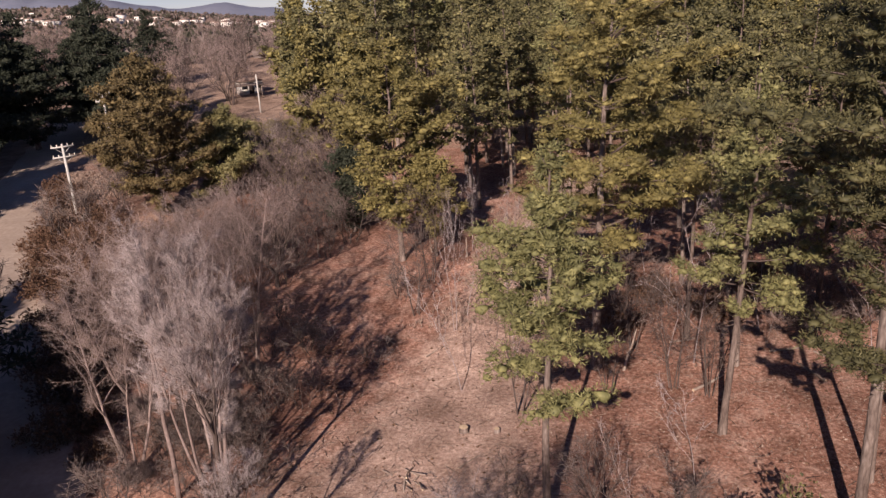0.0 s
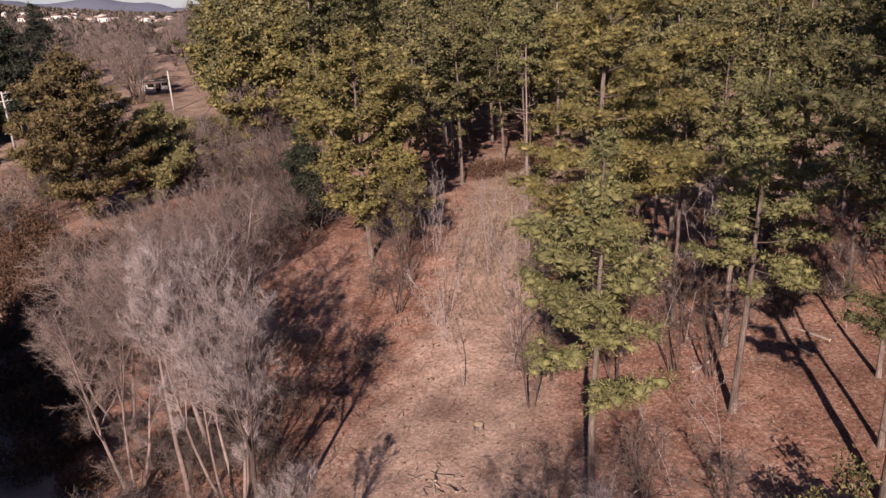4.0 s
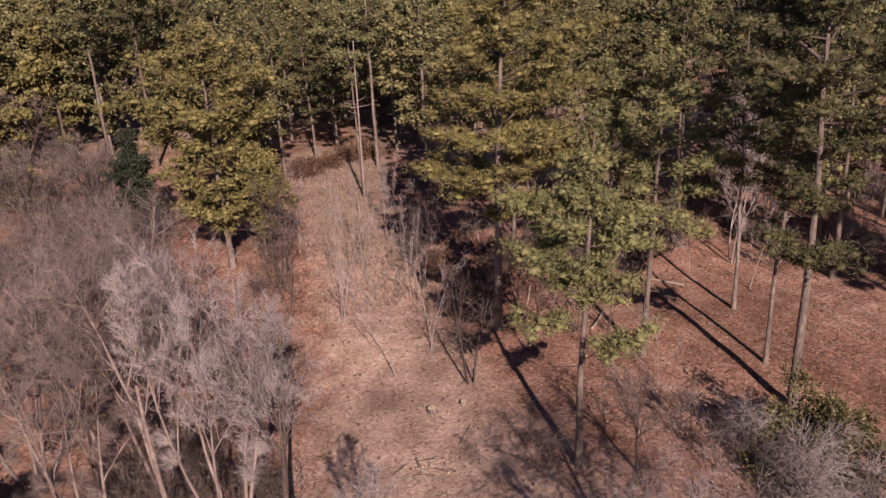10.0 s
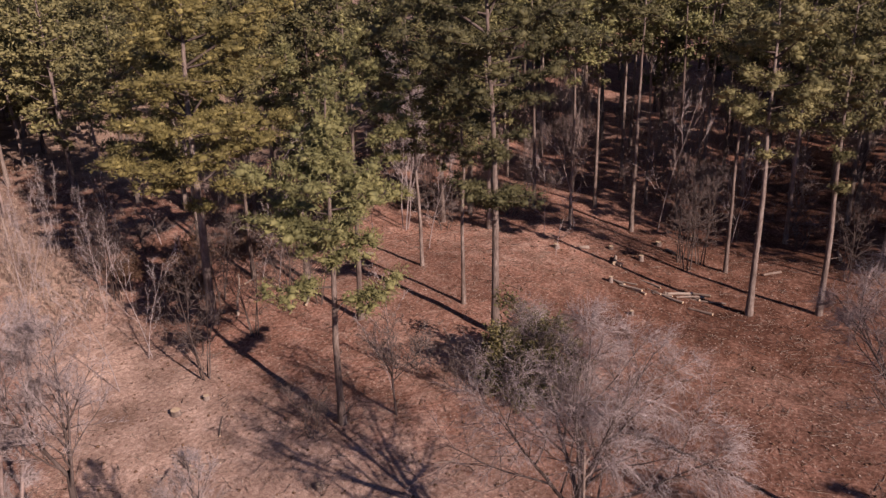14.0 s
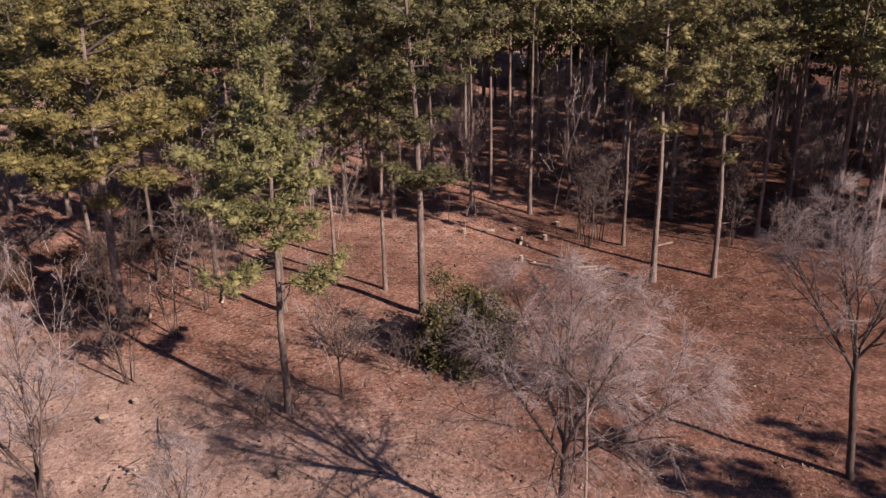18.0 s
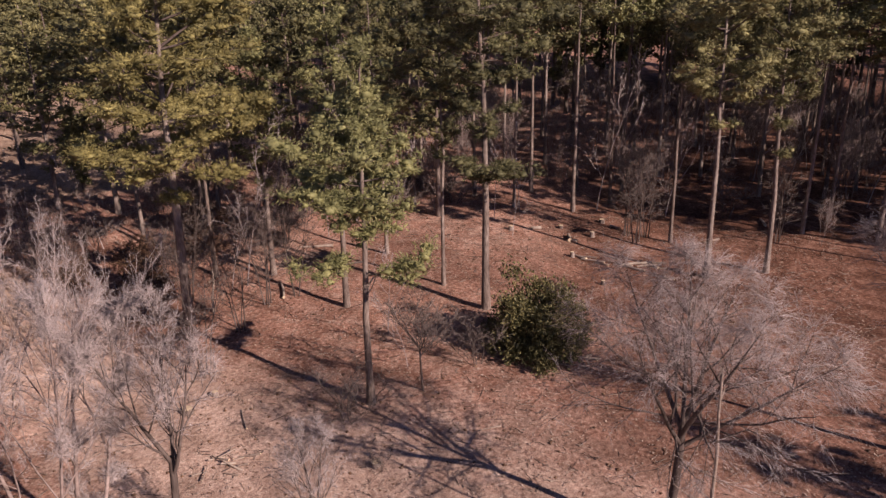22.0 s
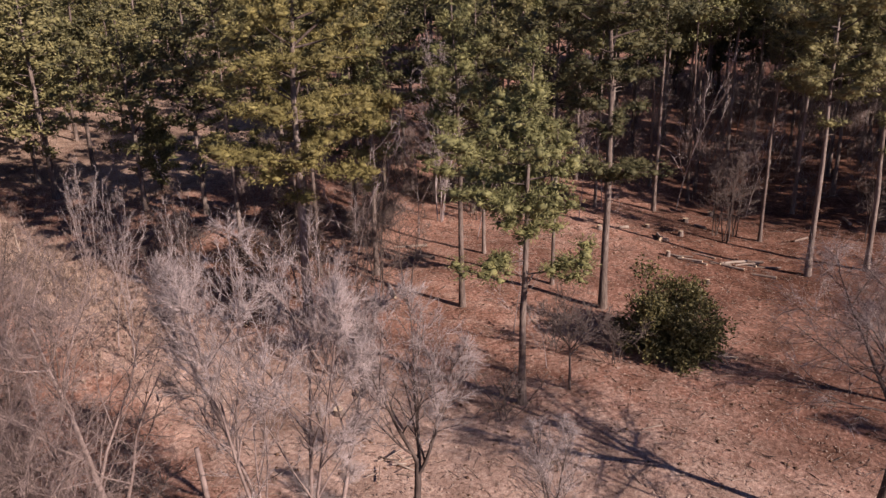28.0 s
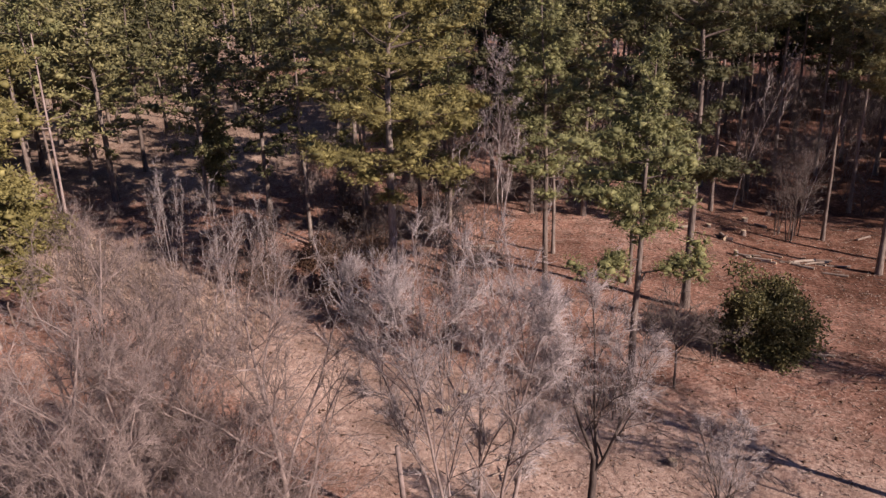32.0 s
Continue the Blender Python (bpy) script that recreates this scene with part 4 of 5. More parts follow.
for kind, x, y, s in ((haze, -11.3, 40.2, 0.95), (haze, -16.6, 37.4, 0.95), (haze, -13.4, 46.0, 0.72), (haze, -15.0, 31.4, 0.82), (haze, -13.9, 36.4, 0.9), (low, -17.0, 44.0, 0.8), (low, -17.5, 52.0, 0.8), (low, -14.5, 55.5, 0.9), (shrub, -24.0, 57.0, 1.2), (shrub, -20.0, 58.0, 1.2), (shrub, -16.0, 60.0, 1.3), (shrub, -13.0, 58.0, 1.2), (low, -12.5, 92.0, 1.1), (pale, -17.5, 84.0, 0.7),
                      (fork, -7.6, 22.6, 0.62),
                      (pale, 4.5, 49.5, 0.8), (pale, 5.5, 44.6, 0.75), (pale, 8.2, 52.5, 0.75), (pale, 8.2, 53.2, 0.6), (pale, 9.5, 51.5, 0.6), (pale, 8.8, 47.2, 0.6), (sapling, 13.5, 49.0, 0.9), (sapling, 3.4, 38.7, 0.9), (sapling, 8.5, 39.3, 0.7), (pale, 2.2, 55.0, 0.7), (pale, 0.9, 54.0, 0.65), (pale, 14.5, 56.0, 0.8), (sapling, 3.6, 38.6, 0.9),
                      (sapling, 1.2, 45.3, 0.9), (sapling, 5.3, 44.3, 0.7), (sapling, 4.0, 48.1, 0.65), (sapling, 13.4, 38.6, 1.55), (sapling, 11.9, 38.7, 1.0), (sapling, 18.2, 41.3, 1.1), (several, 6.6, 45.0, 0.9), (several, 8.5, 48.9, 0.8),
                      (sapling, 6.8, 25.6, 0.6), (sapling, 10.0, 28.0, 0.8), (sapling, 27.4, 25.8, 0.7), (several, 30.5, 17.5, 1.1), (several, 31.6, 18.3, 1.0), (several, 32.0, 17.0, 1.1), (sapling, 33.0, 26.6, 1.3), (sapling, 36.6, 21.3, 1.8), (several, -2.0, 46.0, 1.0), (several, -1.0, 50.0, 1.1),
                      (several, 11.5, 36.0, 1.0), (several, 13.0, 35.0, 0.9), (sapling, 24.0, 34.0, 1.0), (sapling, 23.0, 38.0, 1.1), (several, 20.5, 40.0, 1.0), (several, 33.5, 8.0, 0.9), (sapling, 30.5, 28.0, 1.0), (sapling, 37.5, 16.0, 1.2), (several, 8.0, 35.5, 0.9), (several, 10.5, 40.5, 1.0),
                      (low, -9.0, 65.0, 1.0), (low, -13.5, 70.0, 0.9), (low, -18.5, 76.0, 0.8), (shrub, 6.5, 40.5, 1.0), (shrub, 10.0, 42.5, 1.2), (shrub, 13.5, 44.5, 1.2), (shrub, 17.0, 44.0, 1.2), (shrub, 7.5, 47.5, 1.1), (shrub, 12.0, 48.5, 1.2), (shrub, 2.0, 26.5, 1.0), (shrub, 8.8, 25.6, 1.1), (shrub, -0.9, 23.7, 0.35), (shrub, 5.0, 36.6, 0.9), (shrub, -4.5, 40.0, 0.9), (shrub, -3.0, 48.0, 1.1), (shrub, 14.0, 21.5, 0.5), (shrub, 33.0, 32.0, 1.4), (shrub, 28.0, 35.0, 1.3)):
    again(kind, x, y, rb.uniform(0, 6.28), s)
brush = bare(40.0, 24.5, "dark leafless undergrowth sapling", "undergrowth of the wood", "undergrowth_sapling", seed=53, h=5.5, span=3.0, stems=3, spread=0.3, girth=0.03, n0=1.0, n1=0.6, twigs=1, fine=0.014, twig_len=0.8, far=True, limbs=False, mat=TWIG_MID, bark=TWIG)
brown_scrub = bare(24.0, 41.0, "low thicket of dark dead twigs", "undergrowth of the wood", "thicket", "shrub", seed=55, h=2.8, span=4.0, stems=7, spread=0.9, girth=0.03, n0=0.7, n1=0.5, twigs=3, fine=0.014, twig_len=0.5, far=True, limbs=False, bark=DARKBARK)
for k in range(170):
    x, y = rb.uniform(29, 80), rb.uniform(-14, 58)
    if x > 37 + 4 * math.sin(y) or y > 31:
        again(rb.choice([brush, brush, brush, shrub, sapling]), x, y, rb.uniform(0, 6.28), rb.uniform(0.6, 1.5), group="undergrowth of the wood")
for _ in range(44):
    x, y = rb.uniform(38, 74), rb.uniform(-10, 40)
    again(brush, x, y, rb.uniform(0, 6.28), rb.uniform(1.2, 1.8), 0.7, group="undergrowth of the wood")
for _ in range(40):
    x, y = rb.uniform(17, 42), rb.uniform(30, 50)
    if y < 35 and x < 31:
        continue
    again(rb.choice([brush, brush, shrub, brown_scrub]), x, y, rb.uniform(0, 6.28), rb.uniform(0.5, 1.1), group="undergrowth of the wood")
for _ in range(100):
    x, y = rb.uniform(-33, -7), rb.uniform(50, 98)
    if abs(x + 26) > 4 or y > 78:
        again(shrub, x, y, rb.uniform(0, 6.28), rb.uniform(1.0, 2.0), group="brush between road and wood")
for _ in range(16):
    x, y = rb.uniform(-21, -8), rb.uniform(25, 46)
    if x > road_x(y) + 5:
        again(shrub, x, y, rb.uniform(0, 6.28), rb.uniform(0.7, 1.2), group="brush between road and wood")
for _ in range(26):
    x, y = rb.uniform(-17, -8.5), rb.uniform(26, 36)
    if x > road_x(y) + 4:
        again(shrub, x, y, rb.uniform(0, 6.28), rb.uniform(0.5, 1.1), group="brush between road and wood")


# bare trees on the valley floor to the north-west
def valley(x, y):
    return abs(x - road_x(y)) > 6 and x < -12 and not (-40 < x < -22 and 112 < y < 150) and not (x < -38 and y < 135) and not (x > -34 and y < 96)


fill(36, -95, -8, 88, 200, 5.5, [far_bare], valley, 0.75, 1.25)
for x, y, s in ((-36, 139, 1.0), (-27, 152, 1.4), (-22, 158, 1.3), (-30, 165, 1.2), (-16, 127, 0.9), (-13, 116, 0.8), (-21, 140, 1.0), (-14, 136, 0.9)):
    again(far_bare, x, y, x, s)

# ---- cedars ----
cedar = tree("cedar_tree", pine_meshes(61, 18, 1.0, 7.0, 0.35, puff=6, blade=(0.55, 0.07), mat=NEEDLE_DARK, peak=0.1, ascend=-0.05, tier=1.1, arms=6, fill_=1.1, plump=1.5, flat=0.35, stubs=0), -50.0, 118.0, "dark layered cedar beside the road", "tree", "cedars along the road")
for x, y, s in ((-57, 100, 1.15), (-62, 112, 1.2), (-56, 86, 1.0), (-57, 165, 0.85), (-66, 96, 1.2), (-51, 76, 0.9), (-55, 132, 1.0), (-23, 220, 1.0), (-72, 118, 1.2), (-46, 112, 1.05), (-54, 106, 1.0), (-61, 84, 1.0), (-48, 66, 0.7), (-52.5, 70, 0.9)):
    again(cedar, x, y, x * 1.7, s)
# cedars on the near side of the road, which throw their shade over it
for x, y, s in ((-26, 20, 0.78), (-29.5, 22, 0.8), (-33, 27, 0.85), (-23.5, 17, 0.7), (-36.5, 33, 0.9), (-31, 31, 0.8), (-46, 42, 0.8), (-27.5, 25.5, 0.75), (-34, 21, 0.8), (-39, 27, 0.9), (-25.5, 31, 0.8), (-28, 36, 0.9), (-24.8, 27, 0.72)):
    again(cedar, x, y, x * 1.7, s)


# ---- bushes ----
def bush_meshes(seed, r, h, count, mat, leaf=0.11, lobes=60, ragged=0.0):
    """Leafy boughs of uneven length and size round short stems."""
    rng = np.random.default_rng(seed)
    c = unit(rng.normal(size=(lobes, 3))) * rng.uniform(0.25, 0.85, (lobes, 1)) * (1 + ragged * rng.normal(0, 0.3, (lobes, 1)))
    c[:, 2] = np.abs(c[:, 2])
    q = np.repeat(c, count // lobes, 0)
    size = np.repeat(rng.uniform(1 - 0.5 * ragged, 1 + 0.4 * ragged, lobes), count // lobes)[:, None]
    q = q + unit(rng.normal(size=q.shape)) * rng.uniform(0.06, 0.26, (len(q), 1)) * size * [1, 1, 0.8]
    d = q + 0.4 * rng.normal(size=q.shape)
    q = q * [r, r, h * 0.86] + [0, 0, 0.15]
    wood = [spikes(np.zeros((lobes, 3)), c * [r, r, h * 0.86], 0.04)]
    return mesh("trunk", wood, BARK), mesh("crown", [tufts(rng, q, d, 3, leaf * 1.9, leaf * 0.42, 0.7)], mat), []


tree("evergreen_bush", bush_meshes(71, 2.9, 4.7, 11000, LEAF, 0.10, 90, 0.45), 10.7, 20.4, "round dark green evergreen bush", "bush", "")
gold_bush = tree("hedge_bush", bush_meshes(72, 2.6, 2.6, 1500, NEEDLE_GOLD, 0.22, 40), -24.6, 104.0, "olive-gold hedge bush by the field", "bush", "bushes of the hedge")
for x, y, s in ((-20.5, 104, 1.1), (-28.5, 103, 1.2), (-32, 101, 1.1), (-16.5, 99, 1.3), (-24, 92, 1.1), (-19, 88, 1.4), (-15, 80, 1.5), (-30, 82, 1.4), (-35, 98, 1.2), (-26, 97, 1.2), (-34, 88, 1.2), (-22, 84, 1.3)):
    again(gold_bush, x, y, x, s)
brown_bush = tree("scrub_bush", bush_meshes(73, 2.4, 2.6, 1200, LEAF_BROWN, 0.10, 50), -25.8, 47.0, "brown scrub bush with withered leaves", "bush", "scrub along the road")
for x, y, s in ((-28.5, 52.5, 1.1), (-31, 58, 1.0), (-34.5, 66.5, 1.0), (-31, 68, 1.2), (-22.5, 43.5, 0.9), (-21.9, 46.0, 1.0), (-19.5, 40.5, 0.7), (-24.5, 49.5, 1.0), (-20.5, 49.0, 1.0), (-18.5, 46.0, 0.9), (-30.0, 62.5, 1.1), (-37, 75, 1.2), (-40, 81, 1.1), (10.0, 43.0, 0.8), (13.0, 45.5, 0.9), (16.2, 43.6, 0.8), (9.0, 47.0, 0.7), (20.0, 46.2, 0.9), (9.2, 72.4, 0.9), (11.6, 73.2, 0.8), (14.0, 74.0, 0.9), (16.6, 74.6, 1.0), (-17.5, 33, 0.6), (-19, 36.5, 0.8), (-21.5, 39.5, 1.1), (-23.5, 42.6, 1.1), (-20.4, 35.2, 0.9), (-25.6, 52.6, 1.1), (-22.0, 53.0, 1.1), (-18.6, 56.0, 1.0), (-16.6, 50.2, 1.0), (-27.8, 57.8, 1.1), (-23.4, 61.5, 1.1), (-14.6, 49.0, 0.9), (-29.5, 66.0, 1.0), (-33.2, 62.4, 1.0), (-19.8, 43.0, 0.9), (-27, 63, 0.9)):
    again(brown_bush, x, y, x, s)


# ---- poles, lamp, hut ----
def rod(a, b, r0, r1, n=8):
    return tube([a, b], [r0, r1], n, True)


def boxed(x0, x1, y0, y1, z0, z1):
    v = np.array([[x, y, z] for x in (x0, x1) for y in (y0, y1) for z in (z0, z1)], float)
    q = np.array([[0, 1, 3, 2], [4, 6, 7, 5], [0, 4, 5, 1], [2, 3, 7, 6], [0, 2, 6, 4], [1, 5, 7, 3]])
    return v, np.concatenate([q[:, [0, 1, 2]], q[:, [0, 2, 3]]])


def utility_pole(x, y, h, arms, label):
    ob = new("utility_pole")
    part("post", mesh("post", [rod((0, 0, -0.5), (0, 0, h), 0.17, 0.11)], CONCRETE), ob)
    for k in range(arms):
        z = h - 0.25 - 0.95 * k
        arm = part("crossarm", mesh("crossarm", [boxed(-1.0, 1.0, -0.07, 0.07, z - 0.07, z + 0.07), rod((-0.7, 0.09, z - 0.05), (-0.08, 0.09, z - 0.6), 0.025, 0.025, 5), rod((0.7, 0.09, z - 0.05), (0.08, 0.09, z - 0.6), 0.025, 0.025, 5)], CONCRETE), ob)
        for u in (-0.9, -0.45, 0.45, 0.9):
            part("insulator", mesh("insulator", [tube([(u, 0, z + 0.07), (u, 0, z + 0.14), (u, 0, z + 0.2), (u, 0, z + 0.26)], [0.03, 0.06, 0.03, 0.05], 7, True)], PLASTER), arm)
    ob.location, ob.rotation_euler = (x, y, float(gz(x, y))), (0, 0, 0.45)
    return tagged(ob, label, "pole", "utility poles")


utility_pole(-34.4, 71.8, 7.0, 2, "pale utility pole with two crossarms")
utility_pole(-44.0, 106.0, 7.2, 2, "pale utility pole with two crossarms")
utility_pole(-27.2, 124.0, 6.0, 0, "plain pale pole beside the hut")


def street_lamp(x, y, h):
    ob = new("street_lamp")
    part("post", mesh("post", [tube([(0, 0, -0.3), (0, 0, h * 0.9), (0.25, 0, h), (1.4, 0, h + 0.15)], [0.08, 0.06, 0.05, 0.04], 8, True)], METAL), ob)
    part("lamp_head", mesh("lamp_head", [tube([(1.3, 0, h + 0.12), (1.5, 0, h + 0.16), (1.9, 0, h + 0.16), (2.05, 0, h + 0.14)], [0.05, 0.13, 0.12, 0.04], 8, True)], PLASTER), ob)
    ob.location = (x, y, float(gz(x, y)))
    tagged(ob, "grey street lamp with a curved arm", "lamp")


street_lamp(-55.0, 107.0, 6.3)


def house(name, x, y, turn, w, d, h, label, z=None, gable=0.28, glazed=True, group="", mat=None):
    ob = new(name)
    part("wall", mesh("wall", [boxed(-w / 2, w / 2, -d / 2, d / 2, -1.5, h)], mat or PLASTER), ob)
    e, g = 0.35, w * gable / 2 + 0.2
    rv = np.array([[-w / 2 - e, -d / 2 - e, h + 0.02], [w / 2 + e, -d / 2 - e, h + 0.02], [0, -d / 2 - e, h + g], [-w / 2 - e, d / 2 + e, h + 0.02], [w / 2 + e, d / 2 + e, h + 0.02], [0, d / 2 + e, h + g]])
    part("roof", mesh("roof", [(rv, [[0, 1, 2], [3, 5, 4], [0, 2, 5], [0, 5, 3], [1, 4, 5], [1, 5, 2], [0, 3, 4], [0, 4, 1]])], ROOF), ob)
    if glazed:
        for u in (-0.3, 0.3):
            part("window", mesh("window", [boxed(u * w - 0.55, u * w + 0.55, -d / 2 - 0.05, -d / 2 + 0.02, h * 0.4, h * 0.78)], GLASS), ob)
        part("door", mesh("door", [boxed(-0.45, 0.45, -d / 2 - 0.04, -d / 2 + 0.02, 0, 2.05)], DARKBARK), ob)
    ob.location, ob.rotation_euler = (x, y, float(gz(x, y)) if z is None else z), (0, 0, turn)
    return tagged(ob, label, "house", group)


house("hut", -33.8, 147.0, 0.5, 4.2, 3.0, 2.3, "small white hut with a low roof")


def shed_roof(x, y):
    ob = new("open_shelter")
    for u in (-2.6, 2.6):
        for v in (-1.4, 1.4):
            part("post", mesh("post", [rod((u, v, -0.3), (u, v, 2.2), 0.07, 0.07)], DEADWOOD), ob)
    part("roof", mesh("roof", [boxed(-3.1, 3.1, -1.9, 1.9, 2.2, 2.35)], DEADWOOD), ob)
    ob.location, ob.rotation_euler = (x, y, float(gz(x, y))), (0, 0, 0.3)
    tagged(ob, "open shelter with a flat pale roof", "shelter")


shed_roof(-33.0, 141.0)
rt = random.Random(21)
for k in range(75):
    y = rt.uniform(640, 1120)
    x = y * rt.uniform(-0.58, -0.17)
    w = rt.uniform(5, 9)
    house("town_house", x, y, rt.uniform(-0.6, 0.6), w, rt.uniform(5, 8), rt.choice([2.6, 2.8, 3.0, 4.6]), "far house of the town with a pale wall", group="houses of the town", glazed=True)
for x, y, w in ((-58, 300, 12), (-50, 312, 10), (-66, 318, 9)):
    house("town_house", x, y, 0.2, w, 7, 3.2, "long white house among bare trees", group="houses of the town")


# ---- far woods and hills ----
def far_woods():
    rng = np.random.default_rng(81)
    n = 4200
    r = 190 * np.exp(rng.uniform(0, 2.6, n))
    a = rng.uniform(-0.95, 0.35, n)
    x, y = r * np.sin(a), r * np.cos(a)
    keep = (y > 205) & ~((x > -14) & (y < 260))
    x, y = x[keep], y[keep]
    c = np.stack([x, y, gz(x, y)], 1)
    r = np.hypot(x, y)
    s = rng.uniform(1.6, 3.6, len(x)) * np.where((r > 400) & (r < 960), 0.62, 1.0) * (1 + 0.0005 * r)
    q = np.repeat(c, 16, 0)
    sr = np.repeat(s, 16)[:, None]
    off = unit(rng.normal(size=q.shape)) * [0.8, 0.8, 1.0] * sr * 0.8
    off[:, 2] = np.abs(off[:, 2]) * 1.2
    w = unit(off + 0.5 * rng.normal(size=off.shape))
    side = unit(np.cross(w, rng.normal(size=w.shape))) * sr * 0.42
    b, tip = q + off * 0.5, q + off * 0.5 + w * sr * 1.1
    mid = (b + tip) / 2
    v = np.stack([b, mid + side, tip, mid - side], 1).reshape(-1, 3)
    i = 4 * np.arange(len(q))[:, None]
    me = mesh("far_woods", [(v, np.concatenate([i + [0, 1, 2], i + [0, 2, 3]]))], FARWOOD)
    tagged(new("far_woods", me), "grey bare and dark green trees of the valley", "trees", kind="stuff")


far_woods()


def hills():
    n = 160
    az = np.radians(np.linspace(-62, 60, n))
    deg = np.degrees(az)
    rise = np.interp(deg, [-62, -34, -27, -24, -21, -19, -17.4, -16, -14, -12.2, -10.3, -9.2, -5, 60], [0.6, 1.7, 1.55, 1.3, 0.95, 0.5, 0.2, 0.12, 0.42, -0.05, -0.22, -0.6, -0.9, -0.9])
    rise = rise + 0.03 * np.sin(deg * 2.3) + 0.02 * np.sin(deg * 5.1 + 1)
    rings = []
    for k, (dist, f) in enumerate(((3000, -0.5), (3300, 0.35), (3600, 0.8), (3900, 1.0), (4200, 0.3))):
        wob = 1 + 0.12 * np.sin(deg * (1.3 + k) + k)
        z = 20.4 + np.tan(np.radians(np.where(f > 0.9, rise, rise * f * wob - (1 - f) * 0.8))) * dist
        rings.append(np.stack([dist * np.sin(az), dist * np.cos(az), z], 1))
    v = np.concatenate(rings)
    i, j = np.meshgrid(np.arange(4), np.arange(n - 1), indexing="ij")
    q = np.stack([i * n + j, i * n + j + 1, (i + 1) * n + j + 1, (i + 1) * n + j], -1).reshape(-1, 4)
    tagged(new("backdrop_hills", mesh("backdrop_hills", [(v, np.concatenate([q[:, [0, 1, 2]], q[:, [0, 2, 3]]]))], HILL, True)), "far hills with blue-grey haze in their colour", "hills", kind="structure")


hills()


# ---- logs, stumps, posts, brush ----
def log(x, y, length, r, turn, tip=0.0, label="pale fallen log with cut ends", group="felled logs", lift=0.0, mat=None):
    ob = new("log")
    rng = np.random.default_rng(int(abs(x * 97 + y * 31 + length * 7)))
    u = np.linspace(-0.5, 0.5, 6)
    bend = rng.normal(0, 0.03 * length, 2)
    pts = np.stack([u * length, bend[0] * (1 - 4 * u * u), np.zeros(6) + bend[1] * 0.2], 1)
    v, t = tube(pts, r * np.linspace(1.0, 0.75, 6) * rng.uniform(0.9, 1.1, 6), 8)
    part("bark", mesh("bark", [(v, t)], mat or DEADWOOD, True), ob)
    for k, s in ((0, -1), (5, 1)):
        ring = v[k * 8:k * 8 + 8]
        c = ring.mean(0) + [0.01 * s, 0, 0]
        i = np.arange(8)
        f = np.stack([np.full(8, 8), i, (i + 1) % 8], 1)
        part("cut_end", mesh("cut_end", [(np.concatenate([ring, c[None]]), f)], CUTWOOD), ob)
    ob.matrix_world = pose(x, y, float(gz(x, y)) + r * 0.85 + lift, 0, tip, math.degrees(turn))
    return tagged(ob, label, "log", group)


rl = random.Random(33)
for k in range(14):
    log(26.0 + rl.uniform(-2.6, 2.6) * 0.45, 18.0 + (k - 7) * 0.42 + rl.uniform(-0.3, 0.3), rl.uniform(0.9, 2.4), rl.uniform(0.05, 0.11), rl.uniform(1.0, 2.1), lift=0.03 * (k % 3), group="logs in a row on the slope")
for k in range(12):
    log(-2.4 + rl.uniform(-0.8, 0.8), 29.5 + rl.uniform(-0.7, 0.7), rl.uniform(0.35, 1.0), rl.uniform(0.02, 0.045), rl.uniform(0, 3.1), tip=rl.uniform(-14, 14), lift=rl.uniform(0.0, 0.14), label="pale split branch in a small heap", group="heap of split branches")
for k in range(8):
    log(9.9 + rl.uniform(-0.7, 0.5), 18.0 + rl.uniform(-0.6, 0.6), rl.uniform(0.5, 1.4), rl.uniform(0.03, 0.06), rl.uniform(0, 3.1), tip=rl.uniform(-20, 20), lift=rl.uniform(0.0, 0.16), label="pale broken branch beside the bush", group="broken branches by the bush")
for x, y, ln, r, a in ((28.9, 22.0, 1.2, 0.16, 0.3), (28.4, 21.7, 0.7, 0.15, 1.3), (44.1, 4.6, 2.6, 0.16, 0.4), (37.7, 8.8, 1.6, 0.12, 0.2), (13.5, 40.9, 1.6, 0.07, 0.2), (18.7, 39.1, 1.8, 0.08, 0.1), (20.6, 37.7, 2.2, 0.09, 2.0),
                       (19.0, 36.6, 2.2, 0.09, 1.8), (13.4, 36.2, 2.5, 0.08, 0.6), (24.5, 15.2, 1.5, 0.1, 1.4), (0.6, 30.6, 1.6, 0.03, 0.7), (3.0, 20.5, 0.9, 0.03, 2.2), (33.0, 19.3, 1.0, 0.12, 0.9), (29.8, 24.6, 0.7, 0.14, 2.0), (32.5, 12.4, 1.4, 0.1, 2.4), (7.0, 41.8, 1.6, 0.05, 0.4), (-1.0, 41.5, 1.4, 0.035, 0.9)):
    log(x, y, ln, r, a)


def stump(x, y, r, h):
    ob = new("stump")
    v, t = tube([(0, 0, -0.2), (0, 0, 0.08), (0, 0, h)], [r * 1.5, r * 1.1, r], 10)
    part("bark", mesh("bark", [(v, t)], BARK, True), ob)
    i = np.arange(10)
    part("cut_face", mesh("cut_face", [(np.concatenate([v[20:30], [[0, 0, h + 0.01]]]), np.stack([np.full(10, 10), i, (i + 1) % 10], 1))], CUTWOOD), ob)
    ob.location = (x, y, float(gz(x, y)))
    tagged(ob, "low cut tree stump in the litter", "stump", "stumps")


